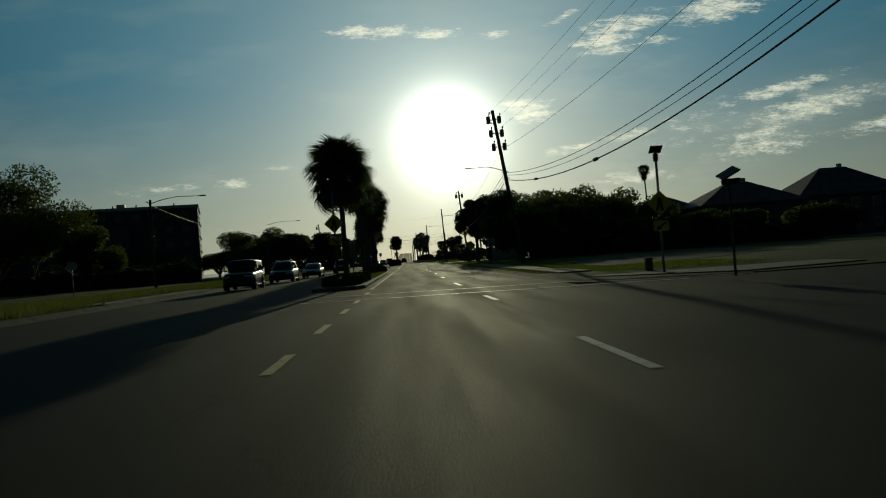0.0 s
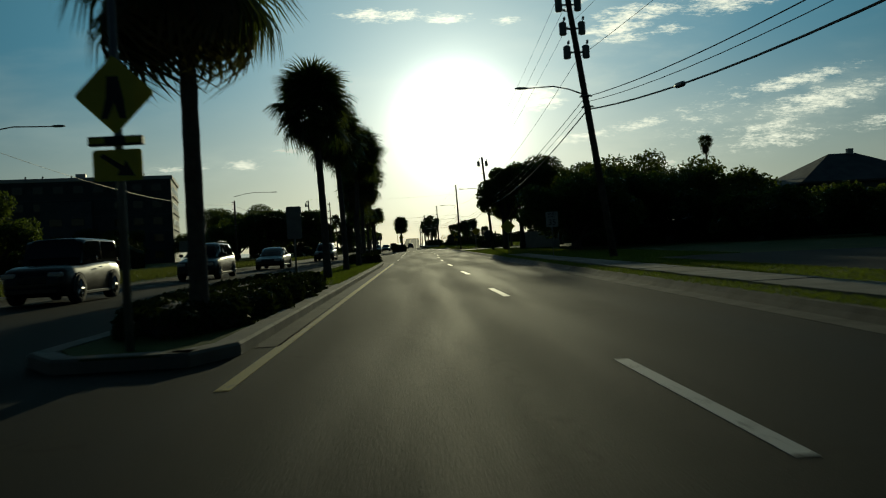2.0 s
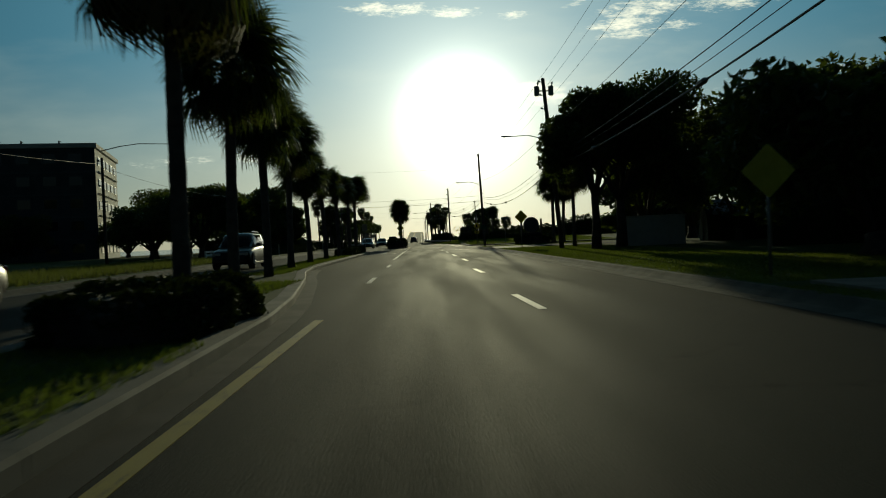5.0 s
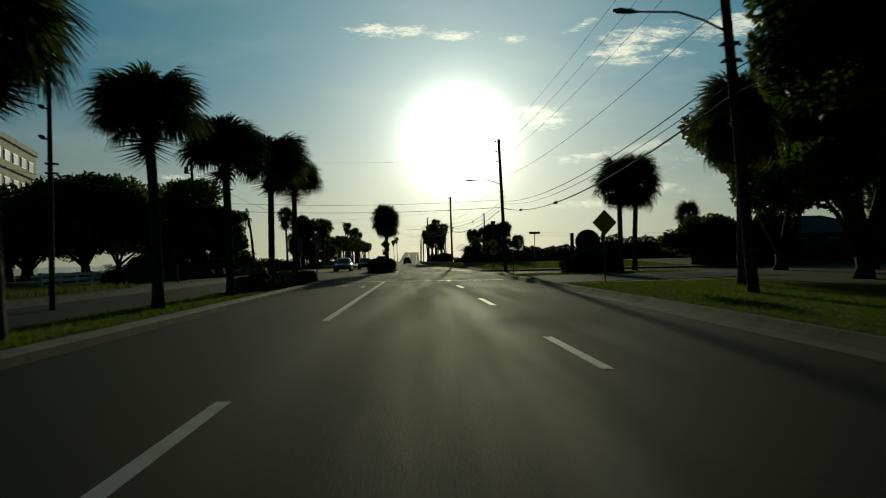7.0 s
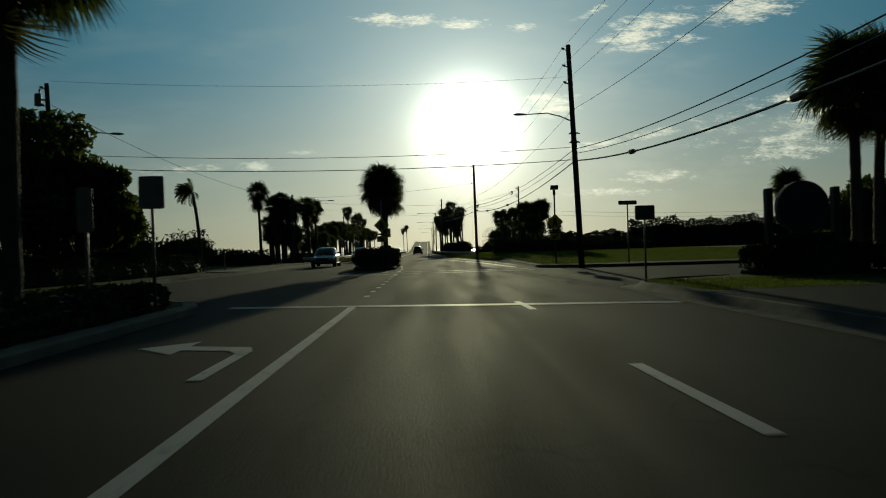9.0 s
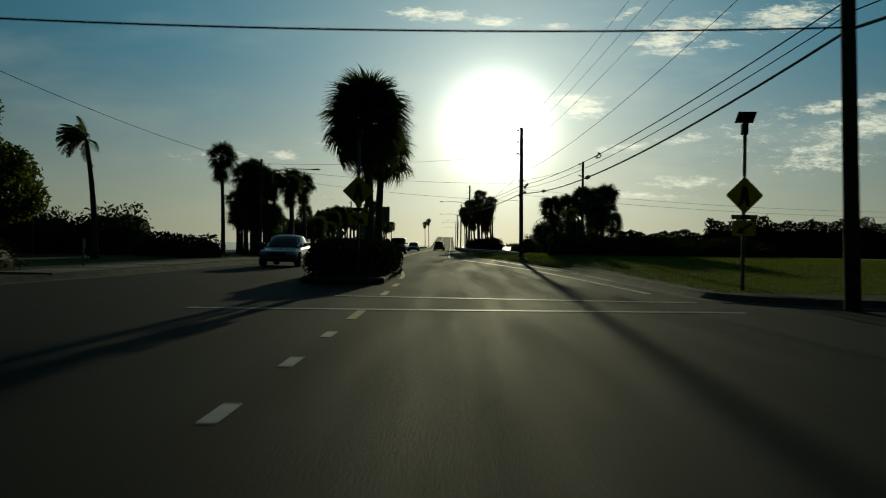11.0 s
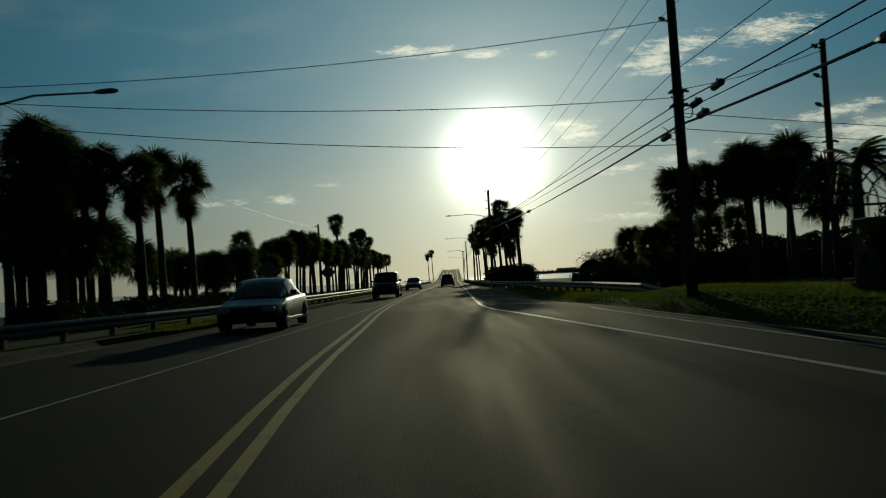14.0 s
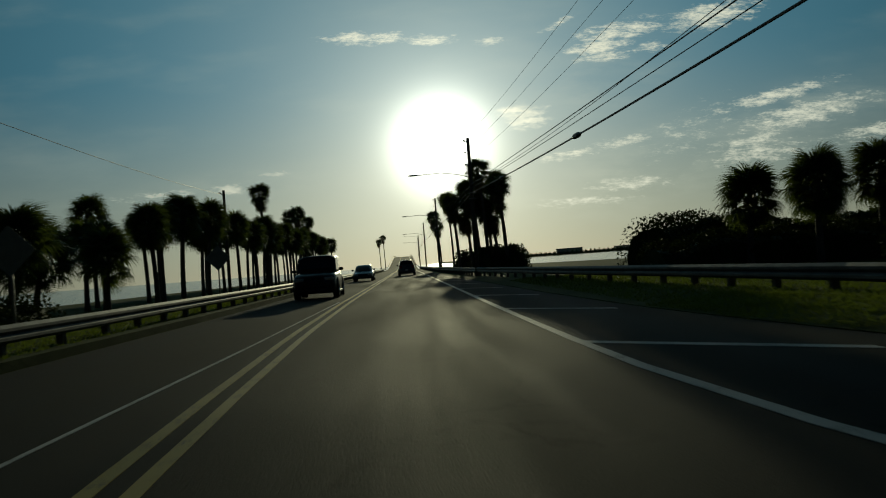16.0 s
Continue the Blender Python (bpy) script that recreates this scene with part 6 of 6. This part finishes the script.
def car(kind, x, y, paint, label, toward=True, z=0.01):
    """A road car: lofted body, cabin, panes, wheels, lamps, bumpers, mirrors. It faces -y when it comes toward the camera."""
    ob = thing(kind, label, "car", at=(x, y, z), turn=0.0 if toward else 180.0)
    tall = {"sedan": 1.45, "suv": 1.74, "jeep": 1.84}[kind]
    size, half, belt = {"sedan": (4.7, 0.90, 0.92), "suv": (4.75, 0.95, 1.08), "jeep": (4.3, 0.93, 1.12)}[kind]
    L = size / 2
    nose = {"sedan": 0.74, "suv": 0.92, "jeep": 1.05}[kind]

    # body: stations of (place along, half width, underside, top)
    keys = [(-L, 0.74, 0.36, nose * 0.74), (-L + 0.10, 0.86, 0.28, nose * 0.88), (-L + 0.30, 0.94, 0.23, nose * 0.96), (-L + 0.62, 0.985, 0.21, nose * 1.01), (-L + 1.25, 1.0, 0.2, belt * 0.95), (0.0, 1.0, 0.2, belt), (L - 1.0, 0.99, 0.22, belt * 1.03), (L - 0.35, 0.955, 0.26, belt * (1.0 if kind != "sedan" else 1.04)), (L - 0.10, 0.90, 0.32, belt * 0.95), (L, 0.82, 0.40, belt * 0.80)]

    def ring(yy):
        w, zb, zt = (half * along([(k[0], k[1]) for k in keys], yy), along([(k[0], k[2]) for k in keys], yy), along([(k[0], k[3]) for k in keys], yy))
        side = ((0.80, 0.0), (0.95, 0.05), (0.99, 0.22), (1.0, 0.46), (0.985, 0.66), (0.955, 0.84), (0.91, 0.95), (0.80, 0.995), (0.45, 1.02))
        return [Vector((-w * u, yy, zb + (zt - zb) * v)) for u, v in side] + [Vector((w * u, yy, zb + (zt - zb) * v)) for u, v in reversed(side)]

    rows = sorted(set([k[0] for k in keys] + [-L + 2 * L * i / 16 for i in range(1, 16)]))
    part("body", Geo().loft([ring(yy) for yy in rows]), paint, ob, "", True)
    hood, deck = {"sedan": (-L + 1.20, L - 0.62), "suv": (-L + 1.15, L - 0.10), "jeep": (-L + 1.30, L - 0.10)}[kind]
    front, rear = {"sedan": (0.95, 0.95), "suv": (0.80, 0.45), "jeep": (0.28, 0.10)}[kind]
    low_w, top_w = half * 0.91, half * 0.72 if kind != "jeep" else half * 0.86
    z0 = belt - 0.03
    rise = tall - z0
    line = [(hood, 0.0), (hood + front * 0.5, rise * 0.56), (hood + front * 0.85, rise * 0.88), (hood + front * 1.15, rise * 0.97), (0.1, rise), (deck - rear * 1.1, rise * 0.96), (deck - rear * 0.8, rise * 0.86), (deck - rear * 0.4, rise * 0.50), (deck, 0.02)]

    def across(yy, i):
        """A point of the cabin's skin: i runs 0 to 8 from one sill over the roof to the other."""
        h = along(line, yy)
        pinch = 1.0 - 0.06 * abs(yy - 0.1) / L
        shape = ((low_w, 0.0), (low_w + (top_w - low_w) * 0.55, 0.55), (top_w, 0.90), (top_w * 0.62, 0.985), (0.0, 1.0))
        j = min(int(min(i, 8 - i)), 3)
        f = min(i, 8 - i) - j
        u, v = (shape[j][k] + (shape[j + 1][k] - shape[j][k]) * f for k in (0, 1))
        return Vector((-u * pinch if i < 4 else u * pinch, yy, z0 + h * v))

    stops = sorted(set([k[0] for k in line] + [hood + (deck - hood) * i / 12 for i in range(13)]))
    cabin = part("cabin", Geo().loft([[across(yy, i) for i in range(9)] for yy in stops]), paint, ob, "", True)

    def pane(name, y0, y1, i0, i1, steps=5, slant=0.0):
        geo, n_i = Geo(), 4
        hub = Vector((0, 0.1, z0 - 0.2))
        grid = []
        for a in range(steps + 1):
            for c in range(n_i + 1):
                i = i0 + (i1 - i0) * c / n_i
                p = across(y0 + (y1 - y0) * a / steps + slant * abs(c / n_i), i)
                grid.append(p + (p - hub).normalized() * 0.016)
        faces = [(a * (n_i + 1) + c, a * (n_i + 1) + c + 1, (a + 1) * (n_i + 1) + c + 1, (a + 1) * (n_i + 1) + c) for a in range(steps) for c in range(n_i)]
        part(name, geo.put(grid, faces), CAR_GLASS, cabin, "", True)

    pane("windscreen", hood + 0.06, hood + front * 1.02, 1.75, 6.25)
    pane("rear_window", deck - rear * 1.0, deck - 0.10, 1.9, 6.1)
    mid_y = hood + (deck - hood) * 0.50
    for i0, i1 in ((0.22, 1.80), (7.78, 6.20)):
        pane("side_window", hood + front * 0.72, mid_y - 0.05, i0, i1)
        pane("side_window", mid_y + 0.05, deck - rear * 0.85, i0, i1)
    for sx in (-1, 1):
        for wy in (-L + 0.88, L - 0.88):
            rr = {"sedan": 0.33, "suv": 0.37, "jeep": 0.40}[kind] * 1.14
            arch = [(wy + rr * math.cos(radians(q)), rr / 1.14 + rr * math.sin(radians(q))) for q in range(-10, 191, 20)]
            pts = [(sx * (half * u + 0.004), yy, zz) for u in (0.97, 1.0) for yy, zz in arch]
            k = len(arch)
            part("wheel_arch", Geo().put(pts, [tuple(range(k)), tuple(range(k, 2 * k))] + [(q, q + 1, k + q + 1, k + q) for q in range(k - 1)]), BLACK_TRIM, ob)
        part("sill", Geo().box((sx * half * 0.985, 0, 0.27), (0.05, L * 1.15, 0.10), 0.02), BLACK_TRIM, ob)
    r = {"sedan": 0.33, "suv": 0.37, "jeep": 0.40}[kind]
    for s in (-1, 1):
        for wy in (-L + 0.88, L - 0.88):
            wheel = part("wheel", Geo().tube([(s * (half - 0.24), wy, r), (s * (half - 0.02), wy, r)], r * 0.62, 14), BLACK_TRIM, ob)
            ring_t = Geo()
            rows = []
            for a in range(20):
                ang = 2 * math.pi * a / 20
                c, sn = math.cos(ang), math.sin(ang)
                rows.append([(s * (half + u), wy + rr * c, r + rr * sn) for u, rr in ((-0.24, r * 0.64), (-0.24, r * 0.95), (-0.21, r), (-0.01, r), (0.02, r * 0.95), (0.02, r * 0.64))])
            rows.append(rows[0])
            ring_t.loft(rows, closed=False)
            part("tyre", ring_t, TYRE, wheel, "", True)
            rim = Geo().tube([(s * (half - 0.02), wy, r), (s * (half + 0.005), wy, r)], r * 0.16, 8)
            for a in range(5):
                ang = 2 * math.pi * a / 5
                rim.tube([(s * (half - 0.005), wy, r), (s * (half - 0.005), wy + r * 0.62 * math.cos(ang), r + r * 0.62 * math.sin(ang))], [0.045, 0.035], 5)
            part("rim", rim, CHROME, wheel)
        part("headlight", Geo().box((s * half * 0.66, -L + 0.07, nose * 0.78), (half * 0.42, 0.16, 0.15), 0.04), CLEAR_LENS, ob)
        part("tail_light", Geo().box((s * half * 0.72, L - 0.06, belt * 0.86), (half * 0.30, 0.12, 0.20 if kind == "sedan" else 0.34), 0.03), RED_LENS, ob)
        part("mirror", Geo().box((s * (half + 0.08), hood + 0.42, belt + 0.08), (0.20, 0.12, 0.14), 0.04), paint, ob)
        part("door_handle", Geo().box((s * (half * 0.995), 0.25, belt * 0.86), (0.02, 0.18, 0.03), 0.008), CHROME, ob)
    part("grille", Geo().box((0, -L + 0.03, nose * 0.66), (half * 0.85, 0.10, 0.20), 0.02), BLACK_TRIM, ob)
    part("front_bumper", Geo().box((0, -L + 0.03, 0.40), (half * 1.55, 0.16, 0.20), 0.05), paint, ob)
    part("rear_bumper", Geo().box((0, L - 0.03, 0.46), (half * 1.62, 0.16, 0.24), 0.05), BLACK_TRIM if kind == "jeep" else paint, ob)
    part("number_plate", Geo().box((0, L + 0.055, 0.62), (0.31, 0.012, 0.155), 0.004), SIGN_WHITE, ob)
    if kind == "jeep":
        part("spare_wheel", Geo().tube([(0, L + 0.02, 0.98), (0, L + 0.22, 0.98)], [0.36, 0.36], 16), TYRE, ob)
    if kind == "suv":
        for s in (-1, 1):
            part("roof_rail", Geo().tube([(s * top_w * 0.86, hood + front + 0.3, tall + 0.02), (s * top_w * 0.86, 0.3, tall + 0.06), (s * top_w * 0.86, deck - rear - 0.2, tall + 0.02)], 0.018, 6), CHROME, ob)
    return ob


car("jeep", -10.1, 50.5, PAINT_BLACK, "boxy black off-road car coming along the far lane")
car("suv", -10.1, 66.8, PAINT_BLACK, "dark four-wheel-drive car coming along the far lane")
car("sedan", -9.6, 82.5, PAINT_BLACK, "dark saloon car coming along the far carriageway")
car("suv", -8.9, 108.0, PAINT_BLACK, "black four-wheel-drive car farther along the far carriageway")
car("sedan", -7.7, 185.6, PAINT_SILVER, "silver saloon car passing the planted median")
car("sedan", -6.7, 206.9, PAINT_BLACK, "black saloon car with glinting edges beside the guard rail")
car("jeep", -6.1, 243.0, PAINT_BLACK, "boxy black off-road car coming along the causeway")
car("sedan", -6.1, 282.0, PAINT_GREY, "dark car far along the oncoming lane")
car("suv", -2.2, 300.5, PAINT_GREY, "dark four-wheel-drive car driving ahead in the lane", False)
car("sedan", -2.2, 322.0, PAINT_BLACK, "dark saloon car farther ahead in the lane", False)

# coil of spare cable on the span before the wire crossing
coil = thing("cable_coil", "loop of spare black cable tied to an overhead line", "cable", "overhead wires", at=(6.05, 181.4, 4.98))
ring = [(0.05 * math.sin(2 * a), 0.36 * math.cos(a), 0.12 * math.sin(a) - 0.06) for a in (2 * math.pi * i / 20 for i in range(21))]
part("loop", Geo().tube(ring, 0.018, 6), CABLE, coil, "", True)
part("second_loop", Geo().tube([(x + 0.04, y * 0.85, z * 0.8) for x, y, z in ring], 0.015, 6), CABLE, coil, "", True)
beacon = thing("solar_beacon_post", "post with a tilted dark solar panel over a beacon box", "beacon", at=(9.3, 22.1, 0.13))
part("post", Geo().tube([(0, 0, -0.3), (0, 0, 2.5)], 0.04, 8), POLE_WOOD, beacon, "dark round post")
part("beacon_box", Geo().box((0.06, 0, 2.52), (0.52, 0.14, 0.17), 0.015), BLACK_TRIM, beacon, "black beacon box")
part("solar_panel", Geo().box((0, 0, 0), (0.58, 0.40, 0.05), 0.008, Matrix.Translation((0.0, 0, 2.76)) @ Matrix.Rotation(radians(-27), 4, "Y") @ Matrix.Rotation(radians(24), 4, "X")), DARK_PANEL, beacon, "tilted dark solar panel")

for x, y in ((8.8, 28.8),):
    box = thing("utility_pedestal", "small brown utility pedestal beside the crossing ramp", "utility box", "utility pedestals", at=(x, y, 0.08))
    part("body", Geo().box((0, 0, 0.2), (0.24, 0.22, 0.44), 0.02), POLE_WOOD, box)
    part("cap", Geo().box((0, 0, 0.44), (0.28, 0.26, 0.05), 0.02), DARK_GUTTER, box)

# cable hardware round the pole where the wires cross
for i, (dy, z, dx) in enumerate(((-1.6, 4.62, 0.0), (-0.9, 5.02, 0.1), (1.5, 4.62, 0.0), (-2.6, 5.05, 0.0))):
    case = thing("splice_case", "black cable splice case hung on an overhead cable", "cable case", "cable splice cases", at=(4.78 + dx - 0.045 * min(dy, 0), 203.6 + dy, z + 0.05 - 0.01 * dy))
    part("shell", Geo().tube([(0, -0.34, 0), (0, -0.27, -0.02), (0, 0.27, -0.02), (0, 0.34, 0)], [0.03, 0.085, 0.085, 0.03], 10), CABLE, case)
    part("hanger", Geo().box((0, 0, 0.07), (0.03, 0.10, 0.10), 0.006), STEEL, case)
for i, (y0, y1, z0, drop) in enumerate(((-1.2, 0.0, 5.0, 0.22), (0.0, 1.4, 4.9, 0.28), (-0.7, 0.3, 5.5, 0.30), (0.1, 0.9, 4.6, 0.20))):
    loop = thing("drip_loop", "slack black cable looped past the pole", "cable", "slack cables", at=(4.72, 203.6, 0.1))
    part("cable", Geo().tube([(0.14 * math.sin(math.pi * t) - 0.03 * i, y0 + (y1 - y0) * t, z0 - 0.1 - drop * math.sin(math.pi * t)) for t in (k / 10 for k in range(11))], 0.013, 6), CABLE, loop, "", True)
